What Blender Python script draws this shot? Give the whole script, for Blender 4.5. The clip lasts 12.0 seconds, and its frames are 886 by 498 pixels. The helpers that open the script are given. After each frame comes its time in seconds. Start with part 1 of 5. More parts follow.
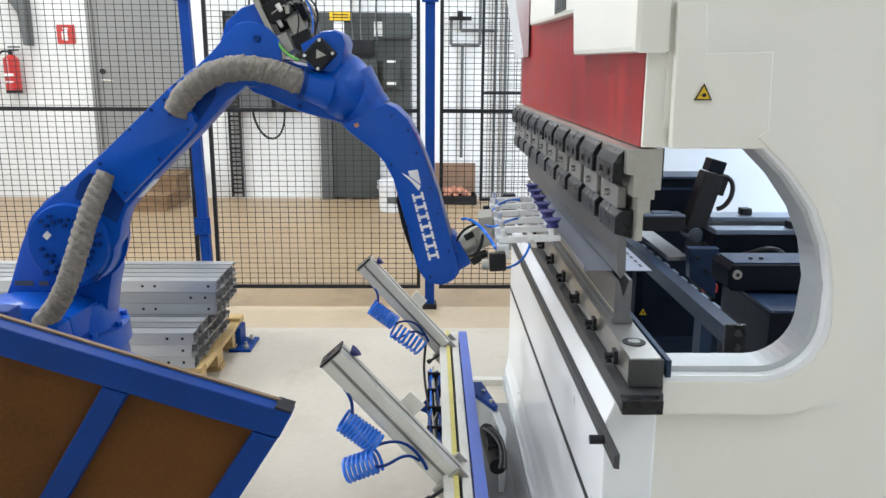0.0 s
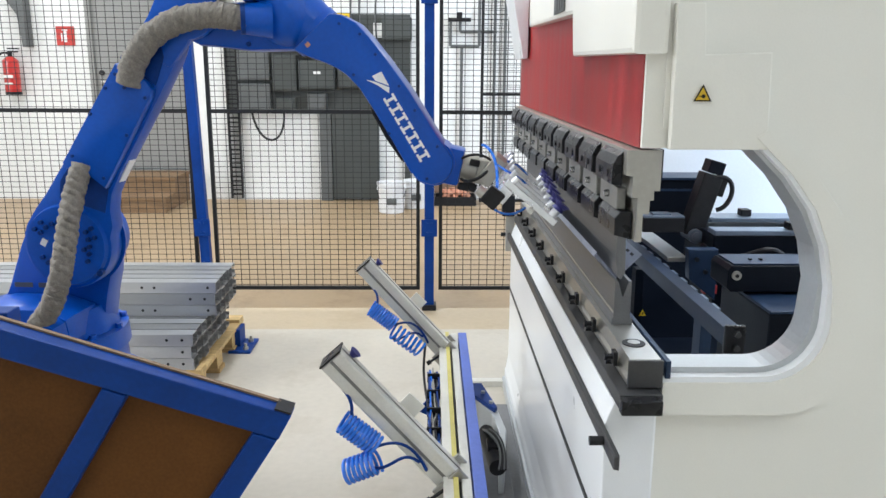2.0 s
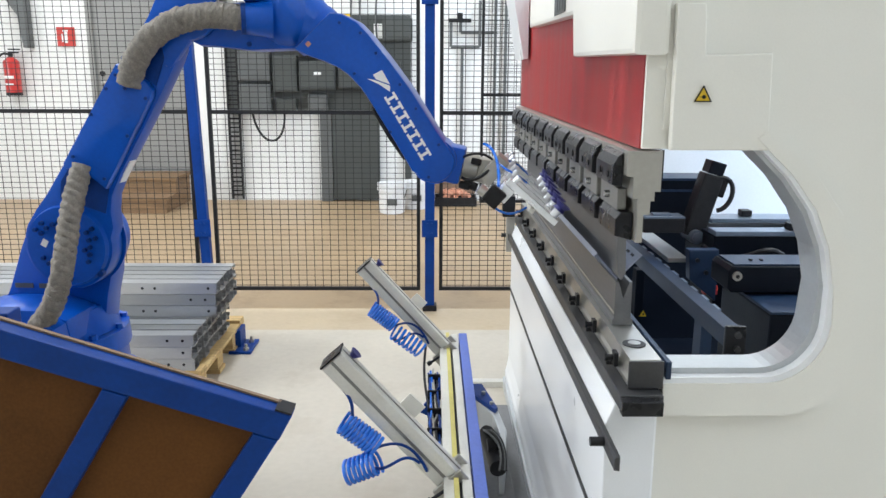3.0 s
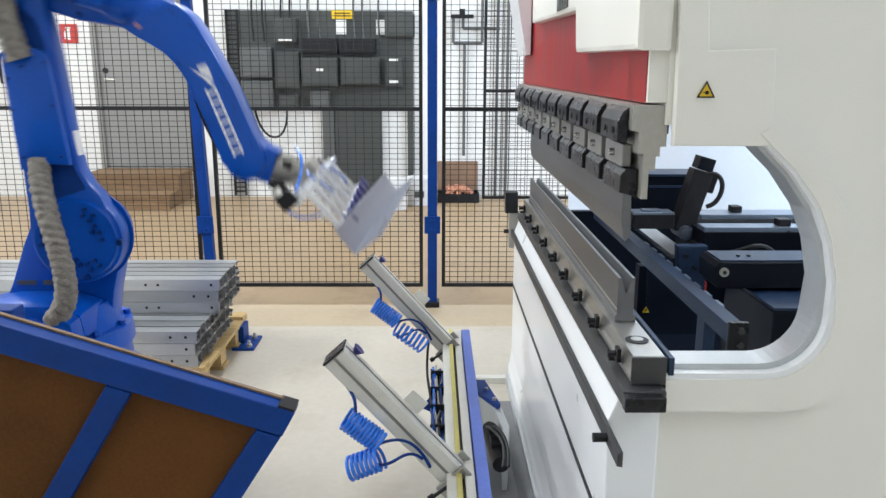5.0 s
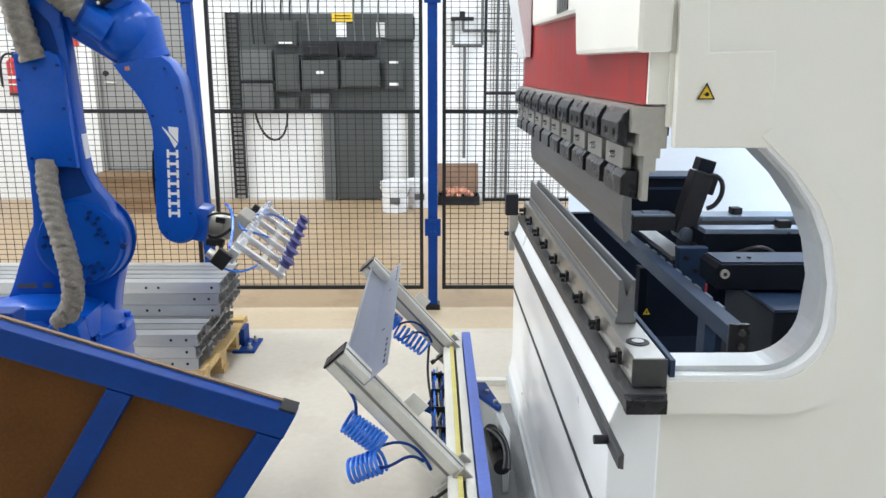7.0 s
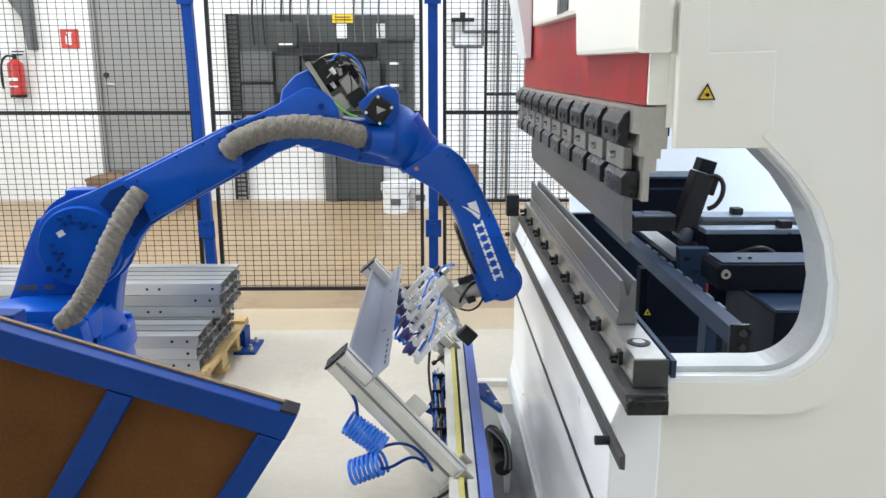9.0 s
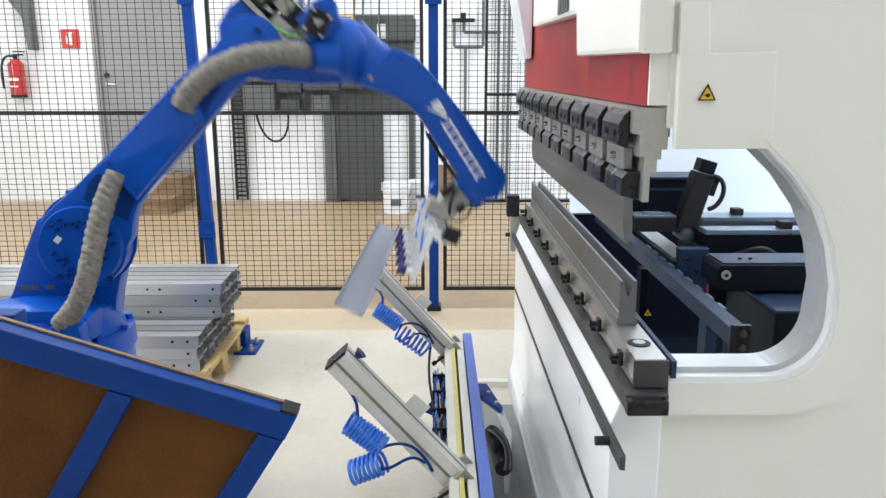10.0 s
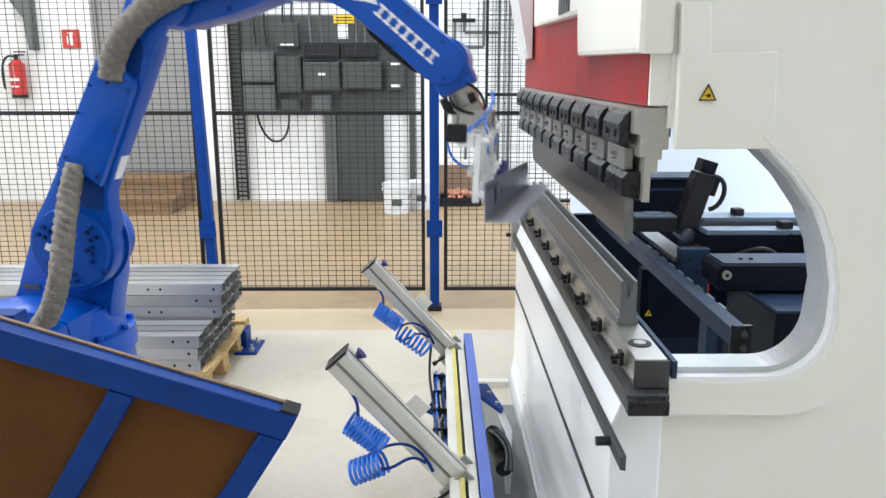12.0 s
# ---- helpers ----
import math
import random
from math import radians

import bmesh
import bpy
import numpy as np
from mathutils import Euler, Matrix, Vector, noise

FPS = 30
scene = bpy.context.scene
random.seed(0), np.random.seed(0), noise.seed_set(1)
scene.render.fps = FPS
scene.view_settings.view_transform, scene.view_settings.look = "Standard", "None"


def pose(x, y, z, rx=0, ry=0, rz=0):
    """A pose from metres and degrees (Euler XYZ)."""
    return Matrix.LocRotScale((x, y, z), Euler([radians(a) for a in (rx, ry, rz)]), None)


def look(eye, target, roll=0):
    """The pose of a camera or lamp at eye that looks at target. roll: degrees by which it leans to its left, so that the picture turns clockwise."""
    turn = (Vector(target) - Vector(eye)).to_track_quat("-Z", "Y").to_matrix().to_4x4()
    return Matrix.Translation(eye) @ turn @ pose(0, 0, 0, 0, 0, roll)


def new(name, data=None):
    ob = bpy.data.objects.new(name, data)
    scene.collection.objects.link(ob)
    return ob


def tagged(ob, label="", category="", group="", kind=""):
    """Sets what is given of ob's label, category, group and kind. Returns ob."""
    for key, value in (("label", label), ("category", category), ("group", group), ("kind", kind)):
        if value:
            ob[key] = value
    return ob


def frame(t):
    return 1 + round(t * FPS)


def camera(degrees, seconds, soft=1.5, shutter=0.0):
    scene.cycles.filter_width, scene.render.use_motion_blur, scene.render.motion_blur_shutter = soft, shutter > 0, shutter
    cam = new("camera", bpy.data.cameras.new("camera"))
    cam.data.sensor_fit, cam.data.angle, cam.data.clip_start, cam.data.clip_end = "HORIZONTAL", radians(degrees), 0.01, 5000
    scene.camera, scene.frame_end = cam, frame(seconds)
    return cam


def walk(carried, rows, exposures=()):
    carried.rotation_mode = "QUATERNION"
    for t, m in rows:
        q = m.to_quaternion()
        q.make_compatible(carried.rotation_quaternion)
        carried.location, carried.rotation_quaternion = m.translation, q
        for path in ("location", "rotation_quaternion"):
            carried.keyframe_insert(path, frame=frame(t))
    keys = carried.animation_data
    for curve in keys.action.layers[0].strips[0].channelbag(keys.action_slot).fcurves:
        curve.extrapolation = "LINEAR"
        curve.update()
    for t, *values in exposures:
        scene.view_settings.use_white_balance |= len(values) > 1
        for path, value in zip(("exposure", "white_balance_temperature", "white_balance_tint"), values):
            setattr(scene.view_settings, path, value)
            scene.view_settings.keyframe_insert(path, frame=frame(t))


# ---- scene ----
cam = camera(59, 12.0, shutter=0.5)
PATH = [
    (0, look((0, 0, 1.5), (0.075, 4.875, 0.390), 0.36)),
    (0.5, look((0, 0, 1.5), (0.077, 4.875, 0.391), 0.37)),
    (1, look((0, 0, 1.5), (0.085, 4.875, 0.391), 0.39)),
    (1.5, look((0, 0, 1.5), (0.080, 4.875, 0.392), 0.35)),
    (2, look((0, 0, 1.5), (0.078, 4.876, 0.398), 0.32)),
    (2.5, look((0, 0, 1.5), (0.073, 4.876, 0.396), 0.23)),
    (3, look((0, 0, 1.5), (0.075, 4.877, 0.402), 0.31)),
    (5, look((0, 0, 1.5), (0.058, 4.872, 0.379), 0.19)),
    (5.5, look((0, 0, 1.5), (0.057, 4.876, 0.395), 0.15)),
    (6, look((0, 0, 1.5), (0.056, 4.876, 0.393), 0.12)),
    (6.5, look((0, 0, 1.5), (0.055, 4.874, 0.385), 0.20)),
    (7, look((0, 0, 1.5), (0.055, 4.876, 0.393), 0.08)),
    (9, look((0, 0, 1.5), (0.050, 4.877, 0.399), -0.05)),
    (9.5, look((0, 0, 1.5), (0.049, 4.878, 0.402), 0.00)),
    (10, look((0, 0, 1.5), (0.048, 4.878, 0.401), -0.01)),
    (10.5, look((0, 0, 1.5), (0.047, 4.877, 0.400), -0.10)),
    (11, look((0, 0, 1.5), (0.047, 4.878, 0.402), -0.01)),
    (11.5, look((0, 0, 1.5), (0.044, 4.878, 0.402), -0.01)),
    (12, look((0, 0, 1.5), (0.044, 4.878, 0.402), -0.01)),
]
walk(cam, PATH, [(0, -0.26), (3.2, -0.25), (4.8, -0.28), (5.6, -0.27), (6.2, -0.19), (7.2, -0.15), (9, -0.13), (12, -0.1)])

# ---- light ----
world = bpy.data.worlds.new("hall_air")
scene.world = world
world.use_nodes = True
world.node_tree.nodes["Background"].inputs[0].default_value = (0.75, 0.85, 1.0, 1)
world.node_tree.nodes["Background"].inputs[1].default_value = 0.18
scene.view_settings.exposure = 0.0


def ceiling_lamp(x, y, z, sx, sy, watts, tint):
    data = bpy.data.lights.new("tube_light", "AREA")
    data.shape, data.size, data.size_y, data.energy, data.color = "RECTANGLE", sx, sy, watts, tint
    ob = new("tube_light", data)
    ob.matrix_basis = pose(x, y, z)
    return ob


LAMPS = [(-4.6, -1.0), (-4.6, 3.2), (-4.6, 7.4), (-1.2, -1.0), (-1.2, 3.2), (-1.2, 7.4), (2.6, -1.0), (2.6, 3.2), (2.6, 7.4)]
LAMP_WATTS = {(-4.6, -1.0): 2, (-1.2, -1.0): 8, (2.6, -1.0): 46, (-4.6, 3.2): 130, (-1.2, 3.2): 115, (2.6, 3.2): 105, (-4.6, 7.4): 75, (-1.2, 7.4): 72, (2.6, 7.4): 80}
for lx, ly in LAMPS:
    ceiling_lamp(lx, ly, 4.28, 0.5, 2.6, LAMP_WATTS[lx, ly], (0.915, 0.965, 1.0))

# fill light added to brighten the bed front, from an unseen west window
fill_lamp = bpy.data.lights.new("west_daylight", "AREA")
fill_lamp.shape, fill_lamp.size, fill_lamp.size_y, fill_lamp.energy, fill_lamp.color = "RECTANGLE", 3.0, 1.4, 330, (0.9, 0.96, 1.0)
new("west_daylight", fill_lamp).matrix_basis = look((-8.9, 2.4, 2.1), (0.4, 2.4, 0.5))

# bluish fill light added for the press rear, from an unseen east window
fill_lamp = bpy.data.lights.new("window_daylight", "AREA")
fill_lamp.shape, fill_lamp.size, fill_lamp.size_y, fill_lamp.energy, fill_lamp.color = "RECTANGLE", 2.6, 1.8, 560, (0.62, 0.78, 1.0)
new("window_daylight", fill_lamp).matrix_basis = look((5.85, 2.3, 2.4), (1.2, 4.2, 1.0))


# ---- materials ----
def material(name, colour, rough=0.5, metal=0.0, vary=0.12, scale=6.0, grain=120.0, bump=0.05, coat=0.0, stretch=(1, 1, 1), glow=None, per_piece=0.0, spec=0.5):
    m = bpy.data.materials.new(name)
    m.use_nodes = True
    nt = m.node_tree
    n, link = nt.nodes, nt.links.new
    b = n["Principled BSDF"]
    co = n.new("ShaderNodeTexCoord")
    mp = n.new("ShaderNodeMapping")
    mp.inputs["Scale"].default_value = stretch
    link(co.outputs["Object"], mp.inputs[0])
    big, fine = n.new("ShaderNodeTexNoise"), n.new("ShaderNodeTexNoise")
    big.inputs["Scale"].default_value, fine.inputs["Scale"].default_value = scale, grain
    big.inputs["Detail"].default_value = 5
    for q in (big, fine):
        link(mp.outputs[0], q.inputs["Vector"])
    mix = n.new("ShaderNodeMath")
    mix.operation = "MULTIPLY_ADD"
    link(fine.outputs[0], mix.inputs[0])
    mix.inputs[1].default_value = 0.45
    link(big.outputs[0], mix.inputs[2])
    ramp = n.new("ShaderNodeValToRGB")
    ramp.color_ramp.elements[0].position, ramp.color_ramp.elements[1].position = 0.45, 1.0
    lo, hi = [max(0.0, c * (1 - vary)) for c in colour], [min(1.0, c * (1 + vary)) for c in colour]
    ramp.color_ramp.elements[0].color, ramp.color_ramp.elements[1].color = (*lo, 1), (*hi, 1)
    link(mix.outputs[0], ramp.inputs[0])
    last = ramp.outputs[0]
    if per_piece:
        info, hs, mr = n.new("ShaderNodeObjectInfo"), n.new("ShaderNodeHueSaturation"), n.new("ShaderNodeMapRange")
        mr.inputs[3].default_value, mr.inputs[4].default_value = 1 - per_piece, 1 + per_piece
        link(info.outputs["Random"], mr.inputs[0])
        link(mr.outputs[0], hs.inputs["Value"])
        link(last, hs.inputs["Color"])
        last = hs.outputs[0]
    link(last, b.inputs["Base Color"])
    rr = n.new("ShaderNodeMapRange")
    rr.inputs[3].default_value, rr.inputs[4].default_value = max(0.03, rough - 0.1), min(1.0, rough + 0.12)
    link(big.outputs[0], rr.inputs[0])
    link(rr.outputs[0], b.inputs["Roughness"])
    b.inputs["Metallic"].default_value = metal
    b.inputs["Specular IOR Level"].default_value = spec
    b.inputs["Coat Weight"].default_value = coat
    b.inputs["Coat Roughness"].default_value = 0.15
    bp = n.new("ShaderNodeBump")
    bp.inputs["Strength"].default_value, bp.inputs["Distance"].default_value = bump, 0.004
    link(fine.outputs[0], bp.inputs["Height"])
    link(bp.outputs[0], b.inputs["Normal"])
    if glow:
        b.inputs["Emission Color"].default_value = (*glow[:3], 1)
        b.inputs["Emission Strength"].default_value = glow[3]
    return m


ROBOT_BLUE = material("robot_blue_paint", (0.001, 0.08, 0.46), 0.34, 0, 0.14, 4, 90, 0.03, 0.25, spec=0.2)
FRAME_BLUE = material("frame_blue_paint", (0.001, 0.035, 0.2), 0.5, 0, 0.2, 7, 90, 0.05, 0.0, spec=0.2)
STRIP_BLUE = material("blue_plastic_strip", (0.1, 0.16, 0.52), 0.45, 0, 0.15, 9, 90, 0.04)
HOSE_BLUE = material("blue_air_hose", (0.01, 0.16, 0.72), 0.25, 0, 0.1, 20, 100, 0.02, 0.4)
CUP_BLUE = material("blue_rubber_cup", (0.03, 0.03, 0.17), 0.5, 0, 0.15, 30, 200, 0.05)
CREAM = material("cream_machine_paint", (0.78, 0.76, 0.69), 0.38, 0, 0.03, 2.5, 220, 0.04, 0.2)
WHITE_PANEL = material("white_machine_paint", (0.8, 0.81, 0.82), 0.3, 0, 0.03, 3, 200, 0.03, 0.3)
RED_PANEL = material("red_ram_paint", (0.3, 0.018, 0.018), 0.4, 0, 0.3, 5, 120, 0.06, 0.15, (0.6, 3, 0.5), spec=0.3)
RIM_GREY = material("grey_window_rim", (0.5, 0.52, 0.53), 0.35, 0.3, 0.08, 8, 120, 0.03)
STEEL = material("ground_tool_steel", (0.17, 0.172, 0.178), 0.42, 0.8, 0.15, 5, 60, 0.08, 0, (4, 0.4, 4))
DARK_STEEL = material("dark_table_steel", (0.06, 0.06, 0.062), 0.45, 0.5, 0.2, 8, 80, 0.08, 0, (2, 0.4, 2))
BRIGHT_STEEL = material("bright_ground_steel", (0.5, 0.49, 0.46), 0.3, 0.9, 0.06, 3, 140, 0.03)
PALE_STEEL = material("pale_nickel_steel", (0.4, 0.385, 0.345), 0.4, 0.6, 0.1, 7, 70, 0.06)
BLACKENED = material("blackened_clamp_steel", (0.011, 0.011, 0.013), 0.28, 0.1, 0.3, 20, 160, 0.1, spec=0.3)
BLACK = material("black_plastic", (0.014, 0.014, 0.016), 0.45, 0, 0.3, 25, 160, 0.08, spec=0.25)
# near-black machine paint, also used for the shade inside the press
NAVY = material("dark_navy_paint_and_shade", (0.004, 0.006, 0.011), 0.4, 0.0, 0.25, 6, 110, 0.06, spec=0.12)
SLATE = material("slate_blue_paint", (0.012, 0.028, 0.062), 0.42, 0.0, 0.2, 6, 110, 0.06, spec=0.3)
ALU = material("anodised_aluminium", (0.7, 0.685, 0.63), 0.4, 0.4, 0.1, 9, 140, 0.05, 0, (1, 1, 1))
ALU_WHITE = material("bright_aluminium", (0.8, 0.81, 0.83), 0.27, 0.8, 0.08, 9, 140, 0.04)
GALV = material("galvanised_sheet", (0.46, 0.47, 0.485), 0.34, 0.8, 0.1, 6, 120, 0.02, 0, (0.4, 3, 3), None, 0.22)
SHEET = material("bent_sheet_steel", (0.31, 0.33, 0.4), 0.34, 0.6, 0.12, 5, 120, 0.05, 0, (3, 0.4, 3))
FABRIC = material("grey_hose_sleeve", (0.23, 0.21, 0.185), 0.85, 0, 0.35, 30, 240, 0.6)
PINE = material("pine_pallet_wood", (0.55, 0.38, 0.17), 0.7, 0, 0.25, 5, 60, 0.2, 0, (1, 8, 8))
OLDWOOD = material("brown_step_wood", (0.22, 0.135, 0.07), 0.7, 0, 0.35, 5, 60, 0.2, 0, (1, 9, 9))
BOARD = material("brown_hardboard", (0.105, 0.042, 0.011), 0.7, 0, 0.3, 3, 150, 0.08, 0.0, spec=0.15)
BOARD_EDGE = material("raw_board_edge", (0.2, 0.13, 0.08), 0.7, 0, 0.2, 12, 120, 0.1)
EDGE_SHADE_GREY = material("soft_grey_edge_shade", (0.64, 0.625, 0.575), 0.5, 0, 0.1, 9, 90, 0.04)
MAT_GREY = material("grey_floor_sheet", (0.17, 0.17, 0.175), 0.5, 0, 0.2, 6, 90, 0.08)
SCREW = material("zinc_screw", (0.55, 0.55, 0.54), 0.22, 0.9, 0.05, 9, 100, 0.02)
SPACER = material("grey_clamp_spacer", (0.22, 0.215, 0.2), 0.4, 0.4, 0.15, 9, 90, 0.05)
CASE_BROWN = material("case_brown_board", (0.2, 0.12, 0.075), 0.7, 0, 0.25, 5, 60, 0.15)
YELLOW = material("yellow_strip", (0.55, 0.48, 0.14), 0.5, 0, 0.15, 9, 100, 0.05)
SIGN_YELLOW = material("yellow_sign", (0.8, 0.52, 0.02), 0.4, 0, 0.05, 9, 100, 0.02)
SIGN_RED = material("red_sign", (0.5, 0.03, 0.02), 0.45, 0, 0.12, 9, 100, 0.02)
EXT_RED = material("red_extinguisher_paint", (0.5, 0.02, 0.015), 0.3, 0, 0.12, 9, 100, 0.02, 0.5)
PAPER = material("white_label", (0.8, 0.8, 0.78), 0.6, 0, 0.05, 9, 100, 0.02)
MARK_WHITE = material("white_marking", (0.85, 0.86, 0.88), 0.5, 0, 0.04, 9, 100, 0.02)
WALL_WHITE = material("whitewashed_wall", (0.78, 0.78, 0.77), 0.8, 0, 0.08, 1.2, 40, 0.25)
DOOR_GREY = material("grey_door_paint", (0.25, 0.248, 0.24), 0.5, 0, 0.1, 2, 80, 0.08)
CABINET = material("dark_green_grey_paint", (0.05, 0.056, 0.053), 0.5, 0, 0.18, 3, 80, 0.08)
CABINET_MID = material("mid_grey_enamel", (0.095, 0.1, 0.1), 0.45, 0, 0.15, 5, 80, 0.06)
CEIL = material("ceiling_paint", (0.7, 0.7, 0.68), 0.85, 0, 0.06, 1.5, 40, 0.15)
BUCKET = material("white_bucket_plastic", (0.75, 0.76, 0.78), 0.4, 0, 0.1, 14, 90, 0.04)
ORANGE = material("orange_packing", (0.6, 0.27, 0.17), 0.6, 0, 0.4, 20, 90, 0.1)
GREEN = material("green_cable", (0.2, 0.62, 0.12), 0.4, 0, 0.1, 20, 90, 0.04)
BACK_PALE = material("pale_blue_daylight_sheet", (0.68, 0.74, 0.82), 0.45, 0, 0.05, 2, 80, 0.03)
# steel whose blue-grey holds the pale reflection on the gauge rails
RAIL_SHEEN = material("blue_grey_steel_with_sheen", (0.2, 0.25, 0.32), 0.3, 0.5, 0.15, 6, 90, 0.04)
TUBE = material("lamp_tube", (0.9, 0.9, 0.9), 0.4, 0, 0, 5, 50, 0, 0, (1, 1, 1), (0.93, 0.97, 1.0, 6.0))
# glowing pane of the two added, unseen windows
GLOW_PANE = material("added_glow_pane", (0.8, 0.85, 0.9), 0.3, 0, 0, 5, 50, 0, 0, (1, 1, 1), (0.62, 0.78, 1.0, 3.0))


def floor_material(name, base, stain, seam):
    m = material(name, base, 0.42, 0, 0.1, 1.1, 30, 0.12)
    nt = m.node_tree
    n, link = nt.nodes, nt.links.new
    b = n["Principled BSDF"]
    src = b.inputs["Base Color"].links[0].from_socket
    co = n.new("ShaderNodeTexCoord")
    spot = n.new("ShaderNodeTexNoise")
    spot.inputs["Scale"].default_value, spot.inputs["Detail"].default_value, spot.inputs["Roughness"].default_value = 2.6, 8, 0.7
    link(co.outputs["Object"], spot.inputs["Vector"])
    rp = n.new("ShaderNodeValToRGB")
    rp.color_ramp.elements[0].position, rp.color_ramp.elements[1].position = 0.52, 0.72
    link(spot.outputs[0], rp.inputs[0])
    mx = n.new("ShaderNodeMix")
    mx.data_type = "RGBA"
    link(rp.outputs[0], mx.inputs["Factor"])
    link(src, mx.inputs["A"])
    mx.inputs["B"].default_value = (*stain, 1)
    link(mx.outputs["Result"], b.inputs["Base Color"])
    return m


CONCRETE = floor_material("worn_cell_concrete", (0.5, 0.455, 0.385), (0.42, 0.37, 0.3), 0)
TAN_STRIP = floor_material("tan_painted_cell_edge", (0.47, 0.375, 0.255), (0.4, 0.31, 0.2), 0)
TAN_FLOOR = floor_material("tan_painted_hall_floor", (0.38, 0.27, 0.16), (0.28, 0.19, 0.11), 0)


# ---- building helpers ----
def part(name, bm, mat, parent=None, label=""):
    me = bpy.data.meshes.new(name)
    bmesh.ops.recalc_face_normals(bm, faces=bm.faces)
    bm.to_mesh(me)
    bm.free()
    me.materials.append(mat)
    ob = new(name, me)
    if parent is not None:
        ob.parent = parent
    if label:
        ob["label"] = label
    return ob


def thing(name, m, label, category, group="", kind=""):
    ob = new(name)
    ob.empty_display_size = 0.1
    ob.matrix_basis = m
    return tagged(ob, label, category, group, kind)


def smooth(ob, angle=40):
    for p in ob.data.polygons:
        p.use_smooth = True
    ob.data.set_sharp_from_angle(angle=radians(angle))
    return ob


def box(bm, x0, x1, y0, y1, z0, z1, bevel=0.0, m=None):
    r = bmesh.ops.create_cube(bm, size=1.0)
    t = Matrix.Translation(((x0 + x1) / 2, (y0 + y1) / 2, (z0 + z1) / 2)) @ Matrix.Diagonal((x1 - x0, y1 - y0, z1 - z0, 1))
    bmesh.ops.transform(bm, matrix=t, verts=r["verts"])
    vs = r["verts"]
    if bevel > 0:
        es = list({e for v in vs for e in v.link_edges})
        out = bmesh.ops.bevel(bm, geom=es, offset=bevel, segments=2, affect="EDGES", profile=0.6)
        vs = list({v for f in out["faces"] for v in f.verts} | {v for v in vs if v.is_valid})
        vs = [v for v in vs if v.is_valid]
        seen, todo = set(vs), list(vs)
        while todo:
            for e in todo.pop().link_edges:
                for v in e.verts:
                    if v not in seen:
                        seen.add(v)
                        todo.append(v)
        vs = list(seen)
    if m is not None:
        bmesh.ops.transform(bm, matrix=m, verts=vs)
    return vs


def rod(bm, a, b, r0, r1=None, seg=16):
    a, b = Vector(a), Vector(b)
    r1 = r0 if r1 is None else r1
    q = (b - a).to_track_quat("Z", "Y").to_matrix().to_4x4()
    out = bmesh.ops.create_cone(bm, cap_ends=True, segments=seg, radius1=r0, radius2=r1, depth=(b - a).length)
    bmesh.ops.transform(bm, matrix=Matrix.Translation((a + b) / 2) @ q, verts=out["verts"])
    return out["verts"]


def slab(bm, outline, axis, lo, hi, bevel=0.0, holes=()):
    """Extrudes a 2D outline along an axis: 'y' takes (x, z) points, 'z' takes (x, y), 'x' takes (y, z)."""
    def at(p, d):
        return {"y": (p[0], d, p[1]), "z": (p[0], p[1], d), "x": (d, p[0], p[1])}[axis]
    a, b = [bm.verts.new(at(p, lo)) for p in outline], [bm.verts.new(at(p, hi)) for p in outline]
    k = len(a)
    faces = [bm.faces.new(a), bm.faces.new(b[::-1])]
    faces += [bm.faces.new((a[i], b[i], b[(i + 1) % k], a[(i + 1) % k])) for i in range(k)]
    bmesh.ops.recalc_face_normals(bm, faces=faces)
    if bevel:
        es = list({e for f in faces[:2] for e in f.edges})
        bmesh.ops.bevel(bm, geom=es, offset=bevel, segments=2, affect="EDGES", profile=0.6)
    return a + b


def sweep(bm, pts, r, seg=8, caps=True):
    pts = [Vector(p) for p in pts]
    rings = []
    up = Vector((0.13, 0.31, 0.94))
    for i, p in enumerate(pts):
        d = (pts[min(i + 1, len(pts) - 1)] - pts[max(i - 1, 0)]).normalized()
        s = d.cross(up)
        s = (s if s.length > 0.05 else d.cross(Vector((1, 0, 0)))).normalized()
        up = s.cross(d).normalized()
        rad = r(i / (len(pts) - 1)) if callable(r) else r
        rings.append([bm.verts.new(p + rad * (math.cos(a) * s + math.sin(a) * up)) for a in (2 * math.pi * k / seg for k in range(seg))])
    for a, b in zip(rings, rings[1:]):
        for k in range(seg):
            bm.faces.new((a[k], a[(k + 1) % seg], b[(k + 1) % seg], b[k]))
    if caps:
        bm.faces.new(rings[0][::-1])
        bm.faces.new(rings[-1])


def bezier(p0, p1, p2, p3, n):
    p0, p1, p2, p3 = map(Vector, (p0, p1, p2, p3))
    return [p0 * (1 - u) ** 3 + p1 * 3 * u * (1 - u) ** 2 + p2 * 3 * u * u * (1 - u) + p3 * u ** 3 for u in (i / n for i in range(n + 1))]


def arc(cx, cy, r, a0, a1, n):
    return [(cx + r * math.cos(radians(a0 + (a1 - a0) * i / n)), cy + r * math.sin(radians(a0 + (a1 - a0) * i / n))) for i in range(n + 1)]


def B():
    return bmesh.new()


def quick(name, mat, parent, *boxes, bevel=0.0, label=""):
    bm = B()
    for b in boxes:
        box(bm, *b, bevel=bevel)
    return part(name, bm, mat, parent, label)


